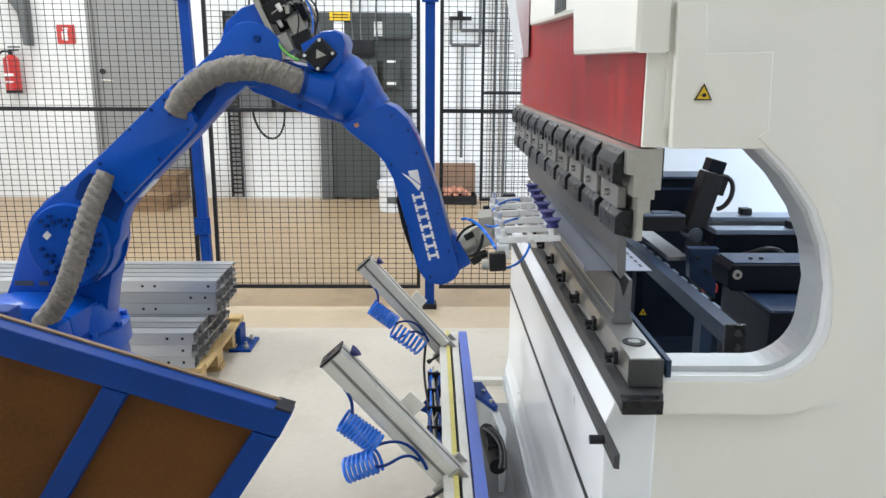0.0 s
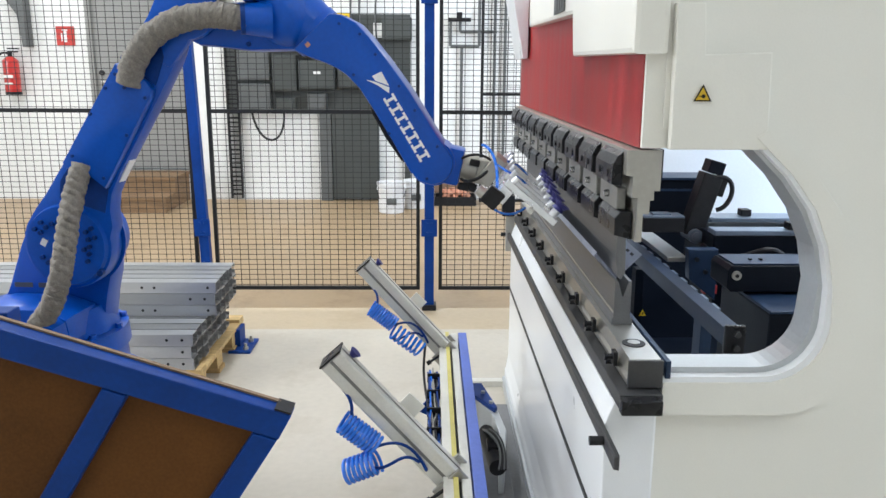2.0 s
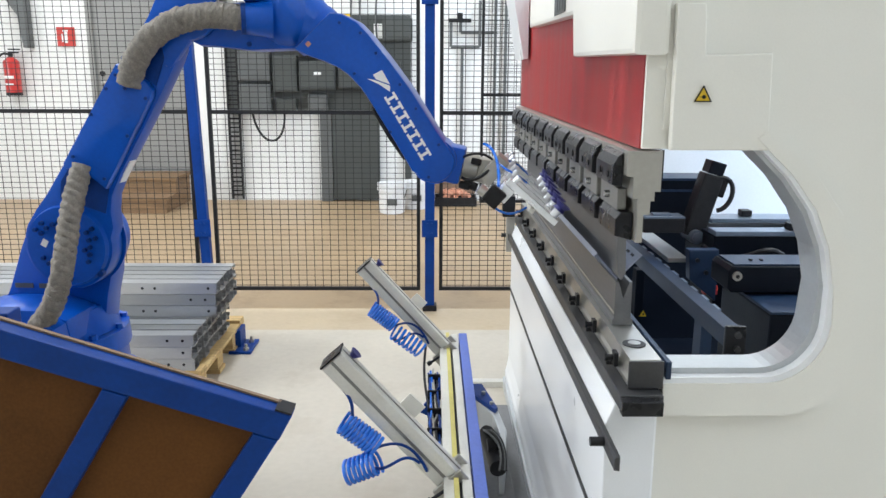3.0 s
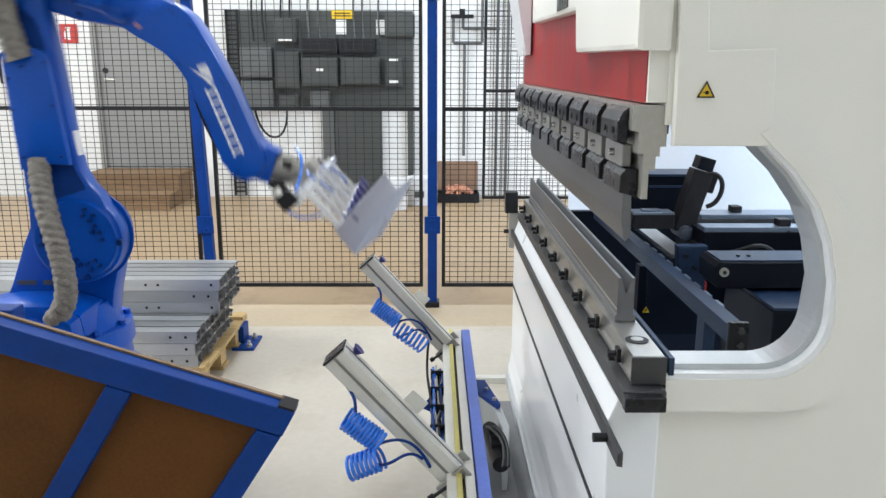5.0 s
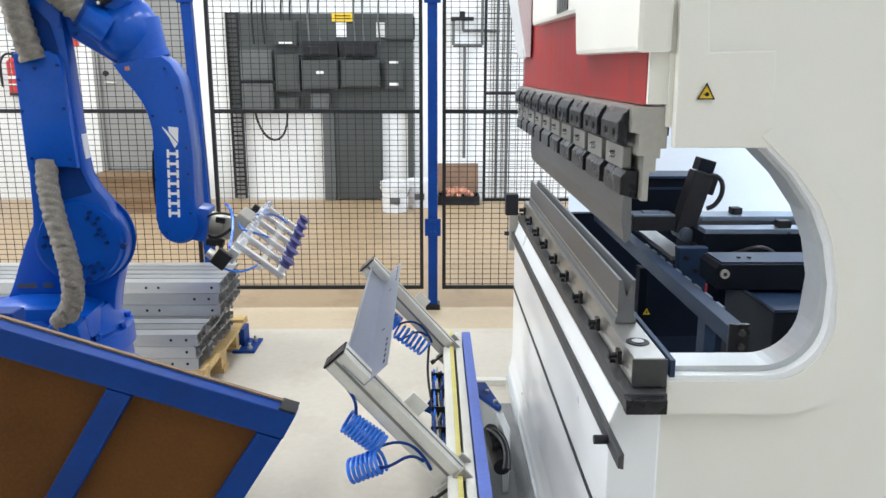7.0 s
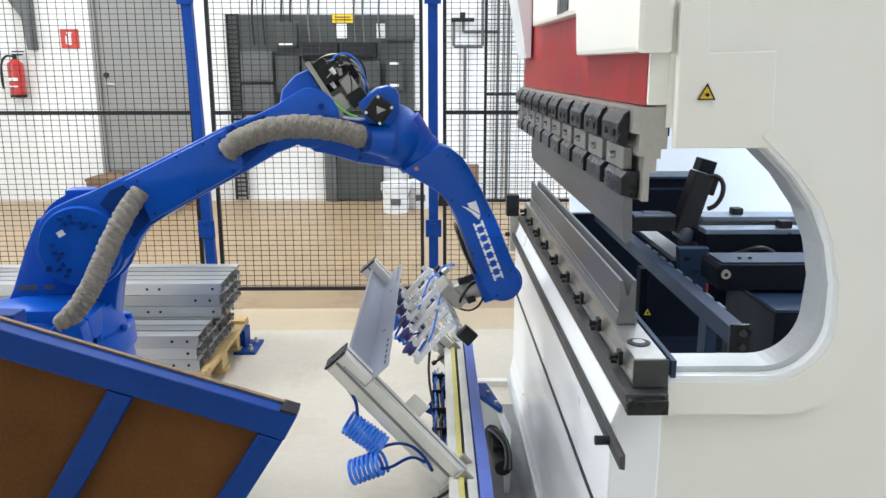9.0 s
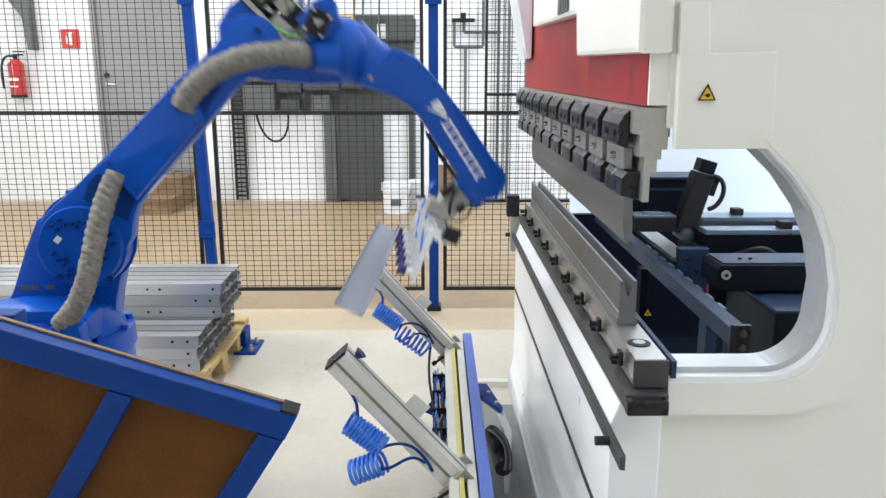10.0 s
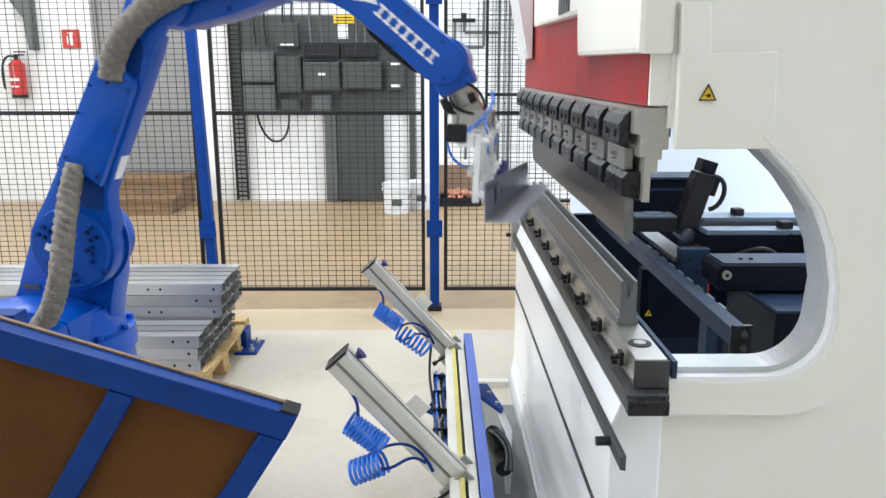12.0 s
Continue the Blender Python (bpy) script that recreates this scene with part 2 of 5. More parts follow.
# ---- hall ----
def hall():
    tagged(quick("floor", CONCRETE, None, (-9, 6, -4.5, 4.46, -0.2, 0)), "pale worn concrete floor of the robot cell", "floor", kind="structure")
    tagged(quick("floor_edge", TAN_STRIP, None, (-9, 6, 4.46, 4.895, -0.2, -0.001)), "tan worn floor strip along the fence", "floor", kind="structure")
    tagged(quick("hall_floor", TAN_FLOOR, None, (-9, 6, 4.895, 9.34, -0.2, -0.003)), "tan painted hall floor with scuffs behind the fence", "floor", kind="structure")
    bm = B()
    box(bm, -9, -3.93, 9.34, 9.6, -0.2, 4.5)
    box(bm, -3.93, -2.78, 9.34, 9.6, 2.45, 4.5)
    box(bm, -3.93, -2.78, 9.34, 9.6, -0.2, 0.34)
    box(bm, -2.78, 6, 9.34, 9.6, -0.2, 4.5)
    tagged(part("wall_north", bm, WALL_WHITE), "whitewashed rough brick wall with a few scratches", "wall", kind="structure")
    tagged(quick("wall_west", WALL_WHITE, None, (-9.25, -9, -4.5, 0.8, -0.2, 4.5), (-9.25, -9, 4.0, 9.6, -0.2, 4.5), (-9.25, -9, 0.8, 4.0, -0.2, 1.3), (-9.25, -9, 0.8, 4.0, 2.9, 4.5)), "white painted hall wall with an added window opening", "wall", kind="structure")
    # unseen window, added to go with the west fill light
    west = tagged(quick("window_2", GLOW_PANE, None, (-9.14, -9.12, 0.8, 4.0, 1.3, 2.9)), "unseen window added for fill light", "window", kind="structure")
    quick("window_frame", RIM_GREY, west, (-9.18, -9.06, 0.8, 0.88, 1.3, 2.9), (-9.18, -9.06, 3.92, 4.0, 1.3, 2.9), (-9.18, -9.06, 0.88, 3.92, 1.3, 1.38), (-9.18, -9.06, 0.88, 3.92, 2.82, 2.9))
    tagged(quick("wall_south", WALL_WHITE, None, (-9.25, 6.25, -4.75, -4.5, -0.2, 4.5)), "white painted hall wall", "wall", kind="structure")
    tagged(quick("wall_east", WALL_WHITE, None, (6, 6.25, -4.5, 0.7, -0.2, 4.5), (6, 6.25, 3.9, 9.6, -0.2, 4.5), (6, 6.25, 0.7, 3.9, -0.2, 1.4), (6, 6.25, 0.7, 3.9, 3.4, 4.5)), "white painted hall wall with an added window opening", "wall", kind="structure")
    # unseen window, added to go with the bluish east fill light
    win = tagged(quick("window_1", GLOW_PANE, None, (6.1, 6.12, 0.7, 3.9, 1.4, 3.4)), "unseen window added for fill light", "window", kind="structure")
    quick("window_frame", RIM_GREY, win, (6.06, 6.16, 0.7, 0.78, 1.4, 3.4), (6.06, 6.16, 3.82, 3.9, 1.4, 3.4), (6.06, 6.16, 0.78, 3.82, 1.4, 1.48), (6.06, 6.16, 0.78, 3.82, 3.32, 3.4))
    tagged(quick("ceiling", CEIL, None, (-9.25, 6.25, -4.75, 9.6, 4.5, 4.7)), "pale hall ceiling", "ceiling", kind="structure")
    for lx, ly in LAMPS:
        t = thing("ceiling_light", pose(lx, ly, 4.5), "long white fluorescent ceiling light", "ceiling light", "ceiling lights of the hall")
        quick("housing", WHITE_PANEL, t, (-0.3, 0.3, -1.4, 1.4, -0.1, 0), bevel=0.01)
        for dx in (-0.16, 0.16):
            bm = B()
            rod(bm, (dx, -1.3, -0.13), (dx, 1.3, -0.13), 0.02)
            part("tube", bm, TUBE, t)


def back_wall_things():
    # grey door up two wooden steps
    d = tagged(quick("door_1", DOOR_GREY, None, (-3.88, -2.83, 9.36, 9.41, 0.36, 2.4), bevel=0.004), "plain grey steel door, closed", "door", kind="structure")
    quick("door_frame", DOOR_GREY, d, (-3.94, -3.88, 9.32, 9.43, 0.34, 2.46), (-2.83, -2.77, 9.32, 9.43, 0.34, 2.46), (-3.88, -2.83, 9.32, 9.43, 2.4, 2.46))
    bm = B()
    rod(bm, (-3.8, 9.36, 1.37), (-3.8, 9.3, 1.37), 0.014)
    rod(bm, (-3.8, 9.3, 1.37), (-3.68, 9.3, 1.365), 0.011)
    part("door_handle", bm, BRIGHT_STEEL, d, "steel lever handle")
    bm = B()
    rod(bm, (-3.81, 9.36, 1.47), (-3.81, 9.335, 1.47), 0.03)
    part("lock_rosette", bm, BLACK, d)
    st = thing("wooden_steps", pose(-3.35, 8.9, 0), "worn brown wooden steps below the door", "steps")
    for i, (y0, z) in enumerate(((-0.52, 0.17), (-0.17, 0.345))):
        quick("tread", OLDWOOD, st, (-0.56, 0.5, y0, y0 + 0.37 if i == 0 else 0.42, z - 0.035, z), bevel=0.004)
        quick("riser", OLDWOOD, st, (-0.55, 0.49, y0 + 0.015, y0 + 0.04, z - 0.175, z - 0.037))
    for sx in (-0.54, 0.45):
        quick("side_board", OLDWOOD, st, (sx, sx + 0.03, -0.49, 0.4, 0.0, 0.132), (sx, sx + 0.03, -0.12, 0.4, 0.134, 0.305))
    # fire extinguisher and its sign
    e = thing("fire_extinguisher", pose(-4.78, 9.22, 1.24), "red fire extinguisher with black hose hung on the wall", "fire extinguisher")
    bm = B()
    rod(bm, (0, 0, 0), (0, 0, 0.36), 0.085, seg=28)
    rod(bm, (0, 0, 0.36), (0, 0, 0.41), 0.085, 0.03, seg=28)
    smooth(part("cylinder", bm, EXT_RED, e))
    bm = B()
    rod(bm, (0, 0, -0.02), (0, 0, 0.015), 0.087, seg=28)
    part("foot_ring", bm, BLACK, e)
    bm = B()
    rod(bm, (0, 0, 0.41), (0, 0, 0.45), 0.025)
    box(bm, -0.02, 0.09, -0.015, 0.015, 0.45, 0.47)
    box(bm, -0.02, 0.11, -0.012, 0.012, 0.485, 0.5)
    part("valve", bm, BLACK, e)
    bm = B()
    sweep(bm, bezier((0, 0, 0.43), (-0.14, 0, 0.5), (-0.2, 0, 0.35), (-0.15, -0.02, 0.08), 16), 0.013)
    smooth(part("hose", bm, BLACK, e))
    quick("label", PAPER, e, (-0.055, 0.055, -0.091, -0.086, 0.17, 0.2), (-0.045, 0.045, -0.091, -0.086, 0.1, 0.115))
    s = thing("fire_sign", pose(-4.18, 9.33, 1.88), "square red fire extinguisher sign on the wall", "sign")
    quick("sign_plate", SIGN_RED, s, (-0.1, 0.1, -0.01, 0.005, -0.105, 0.105))
    quick("pictogram", PAPER, s, (-0.02, 0.02, -0.014, -0.01, -0.07, 0.05), (-0.045, -0.03, -0.014, -0.01, -0.06, 0.03), (-0.03, 0.03, -0.014, -0.01, 0.055, 0.07))
    # wall lamp and bracket above
    b = thing("wall_bracket", pose(-4.6, 9.2, 1.75), "grey steel bracket on the wall", "bracket")
    bm = B()
    slab(bm, [(0.0, 0.0), (0.05, 0.0), (0.05, 0.6), (-0.2, 0.6), (-0.03, 0.35)], "y", -0.03, 0.13, 0.004)
    part("arm", bm, CABINET_MID, b)
    # switchboard
    sb = thing("switchboard", pose(0, 9.3, 0), "dark grey electrical switchboard with boxes and cables", "switchboard")
    quick("backboard", CABINET, sb, (-2.36, -0.24, -0.02, 0.03, 1.04, 2.14), bevel=0.004)
    quick("door_leaf", CABINET, sb, (-1.16, -0.61, -0.05, 0.03, 0.02, 1.03), bevel=0.006)
    quick("post", CABINET_MID, sb, (-1.3, -1.165, -0.07, 0.03, 0.0, 1.035), bevel=0.004)
    quick("side_post", CABINET, sb, (-0.31, -0.24, -0.06, 0.03, 0.0, 1.035), bevel=0.004)
    for x0, x1, z0, z1, dep, mt in ((-2.2, -1.84, 1.4, 1.73, 0.16, CABINET_MID), (-2.2, -1.84, 1.05, 1.36, 0.16, CABINET_MID), (-1.8, -1.53, 1.28, 1.68, 0.18, CABINET),
                                    (-1.5, -1.09, 1.3, 1.62, 0.2, CABINET), (-1.05, -0.62, 1.32, 1.62, 0.22, CABINET), (-1.42, -1.2, 1.07, 1.25, 0.14, CABINET_MID),
                                    (-0.56, -0.36, 1.3, 1.62, 0.14, CABINET), (-1.8, -1.55, 1.78, 2.05, 0.15, CABINET), (-1.5, -1.09, 1.66, 1.83, 0.2, BLACK), (-1.05, -0.66, 1.66, 1.83, 0.2, BLACK),
                                    (-0.56, -0.22, 1.85, 2.1, 0.1, CABINET), (-1.78, -1.56, 1.06, 1.2, 0.12, CABINET)):
        bx = quick("fuse_box", mt, sb, (x0, x1, -dep, -0.022, z0, z1), bevel=0.008)
        quick("box_lid", mt, bx, (x0 + 0.02, x1 - 0.02, -dep - 0.014, -dep - 0.001, z0 + 0.02, z1 - 0.02), bevel=0.004)
    for x0, x1, z0, z1, y in ((-1.33, -1.25, 1.47, 1.5, -0.218), (-0.51, -0.41, 1.34, 1.37, -0.16), (-0.51, -0.41, 1.58, 1.61, -0.16), (-1.46, -1.13, 1.74, 1.765, -0.204), (-1.02, -0.7, 1.735, 1.77, -0.204), (-1.75, -1.6, 1.8, 1.82, -0.168)):
        quick("label", PAPER, sb, (x0, x1, y - 0.004, y, z0, z1))
    quick("warning_plate", SIGN_YELLOW, sb, (-1.16, -0.92, -0.05, -0.022, 2.05, 2.145))
    for k in range(2):
        quick("bar", BLACK, sb, (-1.13, -0.95, -0.054, -0.05, 2.075 + 0.03 * k, 2.087 + 0.03 * k))
    for x in (-1.12, -0.66):
        quick("paper", PAPER, sb, (x, x + 0.12, -0.04, -0.03, 1.88, 2.04))
    for x in (-2.05, -1.93, -1.72, -1.62, -1.42, -1.3, -0.9, -0.8, -0.62):
        bm = B()
        sweep(bm, bezier((x, -0.06, 1.8), (x, -0.07, 1.95), (x - 0.05, -0.05, 2.1), (x + 0.03, -0.03, 2.6), 10), 0.012, 6)
        smooth(part("cable", bm, BLACK if x < -1.5 else CABINET_MID, sb))
    bm = B()
    sweep(bm, bezier((-2.07, -0.1, 1.05), (-2.0, -0.14, 0.62), (-1.68, -0.14, 0.6), (-1.7, -0.1, 1.05), 20), 0.013, 6)
    smooth(part("loop_cable", bm, BLACK, sb))
    # cable ladder
    la = thing("cable_ladder", pose(-2.32, 9.27, 0), "narrow black cable ladder fixed to the wall", "cable ladder")
    for x in (-0.05, 0.075):
        quick("rail", BLACK, la, (x, x + 0.015, -0.02, 0.05, 0.02, 2.15))
    for k in range(40):
        quick("rung", BLACK, la, (-0.035, 0.075, 0.0, 0.02, 0.06 + k * 0.053, 0.075 + k * 0.053))
    # wall pipes
    p = thing("wall_pipes", pose(0.35, 9.26, 0), "dark grey pipes with a valve on the white wall", "pipes")
    for path in ([(-0.13, 0, 2.1), (-0.13, 0, 1.79), (0.2, 0, 1.79), (0.2, 0, 2.3)], [(-0.02, 0, 2.14), (-0.02, 0, 1.95), (0.4, 0, 1.95)], [(0.0, 0.02, 1.79), (0.0, 0.02, 0.5)], [(0.38, 0.02, 2.6), (0.38, 0.02, 0.02)], [(0.5, 0.02, 2.6), (0.5, 0.02, 0.02)]):
        bm = B()
        for a, c in zip(path, path[1:]):
            rod(bm, a, c, 0.018, seg=10)
        smooth(part("pipe", bm, CABINET_MID, p))
    quick("valve", BLACK, p, (-0.16, 0.1, -0.05, 0.02, 2.06, 2.1), (-0.06, 0.0, -0.07, 0.02, 2.08, 2.16), bevel=0.005)
    # buckets
    for x, y, s in ((-0.43, 8.5, 1.0), (-0.17, 8.78, 0.95)):
        u = thing("bucket", pose(x, y, 0), "white plastic bucket with a lid on the hall floor", "bucket", "buckets by the wall")
        bm = B()
        rod(bm, (0, 0, 0), (0, 0, 0.3 * s), 0.135 * s, 0.155 * s, 28)
        rod(bm, (0, 0, 0.25 * s), (0, 0, 0.27 * s), 0.163 * s, 0.163 * s, 28)
        smooth(part("body", bm, BUCKET, u))
        bm = B()
        rod(bm, (0, 0, 0.302 * s), (0, 0, 0.33 * s), 0.162 * s, 0.158 * s, 28)
        smooth(part("lid", bm, BUCKET, u))
        bm = B()
        sweep(bm, bezier((-0.16 * s, 0, 0.25 * s), (-0.14 * s, -0.15, 0.05), (0.14 * s, -0.15, 0.05), (0.16 * s, 0, 0.25 * s), 14), 0.004, 6)
        part("handle", bm, BLACK, u)
        quick("print", CABINET_MID, u, (-0.05, 0.06, -0.152 * s, -0.12 * s, 0.1, 0.17))
    # open brown case
    c = thing("open_case", pose(0.28, 9.05, 0), "open brown box with orange packing on the floor", "box")
    quick("tray", BLACK, c, (-0.24, 0.24, -0.16, 0.16, 0, 0.012), (-0.24, 0.24, -0.16, -0.148, 0.012, 0.1), (-0.24, 0.24, 0.148, 0.16, 0.012, 0.1), (-0.24, -0.228, -0.148, 0.148, 0.012, 0.1), (0.228, 0.24, -0.148, 0.148, 0.012, 0.1))
    bm = B()
    box(bm, -0.24, 0.24, 0, 0.05, 0, 0.34, 0.012, pose(0, 0.17, 0.1, -8))
    part("lid", bm, CASE_BROWN, c, "brown raised lid")
    bm = B()
    for k in range(14):
        q = random.Random(k)
        box(bm, -0.05, 0.05, -0.03, 0.03, 0, 0.05, 0.008, pose(q.uniform(-0.16, 0.16), q.uniform(-0.09, 0.09), q.uniform(0.05, 0.14), q.uniform(-30, 30), q.uniform(-30, 30), q.uniform(0, 180)))
    part("packing", bm, ORANGE, c)


def fence_panel(x0, x1, y, name_label, mid=1.26, low=0.13, high=2.3):
    f = thing("mesh_fence", pose(0, y, 0), name_label, "fence", "mesh fences round the cell")
    fr = 0.022
    for a, b, c, d in ((x0, x0 + fr, low, high), (x1 - fr, x1, low, high), (x0 + fr, x1 - fr, low, low + fr), (x0 + fr, x1 - fr, high - fr, high), (x0 + fr, x1 - fr, mid - 0.011, mid + 0.011)):
        quick("frame_bar", BLACK, f, (a, b, -0.012, 0.012, c, d))
    bm = B()
    n = max(2, round((x1 - x0) / 0.0525))
    for i in range(1, n):
        x = x0 + (x1 - x0) * i / n
        rod(bm, (x, 0.003, low + 0.01), (x, 0.003, high - 0.01), 0.0022, seg=5)
    k = round((high - low) / 0.0331)
    for i in range(1, k):
        z = low + (high - low) * i / k
        rod(bm, (x0 + 0.01, -0.003, z), (x1 - 0.01, -0.003, z), 0.0019, seg=5)
    part("wire_mesh", bm, BLACK, f, "black welded wire mesh")
    return f


def fence_post(x, y, lean=0.0):
    p = thing("fence_post", pose(x, y, 0, 0, lean, 0), "blue square steel fence post with a foot", "fence post", "fence posts")
    quick("post", FRAME_BLUE, p, (-0.03, 0.03, -0.03, 0.03, 0.01, 2.35), bevel=0.004)
    quick("foot_plate", BLACK, p, (-0.045, 0.045, -0.05, 0.05, 0, 0.035), bevel=0.004)
    for z in (0.54, 1.95):
        quick("clip", FRAME_BLUE, p, (-0.05, 0.05, -0.04, -0.031, z - 0.055, z + 0.055), bevel=0.003)
    for z in (0.51, 0.57):
        for x in (-0.012, 0.012):
            bm = B()
            rod(bm, (x, -0.031, z), (x, -0.047, z), 0.006, seg=8)
            part("bolt", bm, FRAME_BLUE, p)


def fence():
    lab = "black wire mesh fence between blue posts"
    for x0, x1 in ((-2.82, -1.475), (-1.37, -0.07), (0.05, 1.35)):
        fence_panel(x0, x1, 4.88, lab)
    for x, lean in ((-2.87, -1.6), (-1.42, -1.6), (-0.01, 0.0)):
        fence_post(x, 4.88, lean)
    outer = fence_panel(0.39, 1.9, 6.3, "black wire mesh fence of the outer guard", 1.33, 0.47, 2.3)
    for x in (1.0, 1.86):
        quick("fence_leg", BLACK, outer, (x, x + 0.03, -0.012, 0.012, 0.0, 0.469))


# ---- pallet stack, guard board, turning station ----
def pallet_stack():
    pl = thing("pallet", pose(-1.1, 3.44, 0), "raw pine pallet under the stacked profiles", "pallet")
    for y0 in (0.0, 0.3, 0.6):
        quick("runner", PINE, pl, (-1.5, 0.03, y0 + 0.22 - 0.2, y0 + 0.22 - 0.1, 0, 0.022), bevel=0.002)
        for x0 in (-1.48, -0.8, -0.12):
            quick("block", PINE, pl, (x0, x0 + 0.14, y0 + 0.02, y0 + 0.12, 0.024, 0.1), bevel=0.002)
    for k in range(6):
        x0 = -1.5 + k * 0.282
        quick("deck_board", PINE, pl, (x0, x0 + 0.12, -0.01, 0.86, 0.102, 0.122), bevel=0.002)
    quick("front_board", PINE, pl, (-1.5, 0.03, 0.0, 0.09, 0.124, 0.142), bevel=0.002)
    quick("front_board", PINE, pl, (-1.5, 0.03, 0.76, 0.85, 0.124, 0.142), bevel=0.002)

    def profile(x, y, z, w, h, group):
        p = thing("steel_profile", pose(x, y, z), "folded galvanised steel channel stacked on the pallet", "steel profile", group)
        return p
    w, h = 0.085, 0.058
    bm = B()
    ln, tk = 1.75, 0.003
    # channel, open at its far side, with returned lips
    box(bm, -ln, 0, 0, tk, 0, h - 0.002)
    box(bm, -ln, 0, tk, w - 0.014, h - 0.002 - tk, h - 0.002)
    box(bm, -ln, 0, tk, w - 0.014, 0, tk)
    box(bm, -ln, 0, w - 0.014 - tk, w - 0.014, tk, 0.02)
    box(bm, -ln, 0, w - 0.014 - tk, w - 0.014, h - 0.022, h - 0.002 - tk)
    body_mesh = bpy.data.meshes.new("channel")
    bm.to_mesh(body_mesh)
    bm.free()
    body_mesh.materials.append(GALV)
    bm = B()
    rod(bm, (0, -0.001, h * 0.5), (0, 0.001, h * 0.5), 0.007, seg=10)
    hole_mesh = bpy.data.meshes.new("punched_hole")
    bm.to_mesh(hole_mesh)
    bm.free()
    hole_mesh.materials.append(BLACK)
    for layer in range(6):
        rows = range(8) if layer < 3 else range(3, 8)
        for k in rows:
            q = random.Random(layer * 31 + k)
            p = profile(-1.1 + (0.045 if layer > 2 else 0) + q.uniform(-0.006, 0.006), 3.44 + k * w + (0.02 if layer > 2 else 0), 0.144 + layer * h, w, h, "profiles on the pallet")
            new("channel", body_mesh).parent = p
            for x in ((-0.05, -0.12) if layer % 2 == 0 else (-0.04, -0.3, -0.36)):
                hole = new("punched_hole", hole_mesh)
                hole.parent, hole.location = p, (x, 0, 0)
    # blue machine foot beside the pallet
    f = thing("floor_bracket", pose(-1.03, 4.12, 0), "blue steel floor bracket bolted to the concrete", "bracket")
    quick("base_plate", FRAME_BLUE, f, (-0.07, 0.05, -0.08, 0.14, 0, 0.014), bevel=0.003)
    quick("web", FRAME_BLUE, f, (-0.065, -0.02, 0.0, 0.12, 0.015, 0.11), bevel=0.004)
    for x, y in ((0.02, -0.05), (0.02, 0.08)):
        bm = B()
        rod(bm, (x, y, 0.014), (x, y, 0.03), 0.016, seg=6)
        rod(bm, (x, y, 0.03), (x, y, 0.05), 0.008, seg=8)
        part("anchor_bolt", bm, BRIGHT_STEEL, f)


def guard_board():
    g = thing("guard_board", pose(-0.273, 1.45, 0.841, 0, 18.1, 0), "tilted blue steel frame with brown hardboard panels", "panel")
    # the frame's own space: x runs down along the top rail, to its end at 0
    def bar(pts, mt, nm, lo=-0.02, hi=0.03, bv=0.004, label=""):
        bm = B()
        slab(bm, pts, "y", lo, hi, bv)
        return part(nm, bm, mt, g, label)
    bar([(-1.5, -0.058), (-0.01, -0.058), (0, -0.004), (-0.004, 0), (-1.5, 0)], FRAME_BLUE, "top_rail")
    bar([(-0.062, -0.06), (-0.012, -0.06), (-0.18, -0.72), (-0.24, -0.72)], FRAME_BLUE, "end_rail")
    bar([(-0.365, -0.06), (-0.315, -0.06), (-0.475, -0.72), (-0.525, -0.72)], FRAME_BLUE, "middle_strut")
    bar([(-0.75, -0.06), (-0.7, -0.06), (-0.86, -0.72), (-0.91, -0.72)], FRAME_BLUE, "middle_strut")
    bar([(-1.5, -0.78), (-0.19, -0.78), (-0.18, -0.722), (-1.5, -0.722)], FRAME_BLUE, "bottom_rail")
    bar([(-1.5, -0.06), (-0.04, -0.06), (-0.205, -0.72), (-1.5, -0.72)], BOARD, "board", 0.012, 0.022, 0, "brown hardboard")
    bar([(-1.5, 0.001), (-0.03, 0.001), (-0.03, 0.005), (-1.5, 0.005)], BOARD_EDGE, "board_edge", 0.016, 0.026, 0)
    bar([(-0.035, 0.001), (-0.001, 0.001), (-0.001, 0.005), (-0.035, 0.005)], BLACK, "end_cap", -0.02, 0.03, 0)
    bar([(-0.14, -0.3), (-0.06, -0.26), (-0.03, -0.33), (-0.12, -0.37)], FRAME_BLUE, "side_lug", 0.031, 0.06)
    for x, b in ((-0.62, 0.62), (-1.3, 0.42)):
        bm = B()
        box(bm, -0.03, 0.03, 0.035, 0.085, -b - 0.61 + 0.0, 0.0, 0.004, pose(x, 0, 0, 0, -18.1, 0) @ pose(0, 0, 0.0))
        part("leg", bm, FRAME_BLUE, g)
    return g


def spiral(bm, a, b, turns, rad, wire, sag, n=14):
    a, b = Vector(a), Vector(b)
    d = b - a
    mid = (a + b) / 2 + Vector((0, 0, -sag))
    pts = []
    total = turns * n
    for i in range(total + 1):
        u = i / total
        c = a * (1 - u) ** 2 + mid * 2 * u * (1 - u) + b * u * u
        t = (mid - a).lerp(b - mid, u).normalized()
        s = t.cross(Vector((0, 1, 0))).normalized()
        up = s.cross(t)
        an = 2 * math.pi * i / n
        pts.append(c + rad * (math.cos(an) * s + math.sin(an) * up))
    sweep(bm, pts, wire, 6)


STATION_CUPS = []


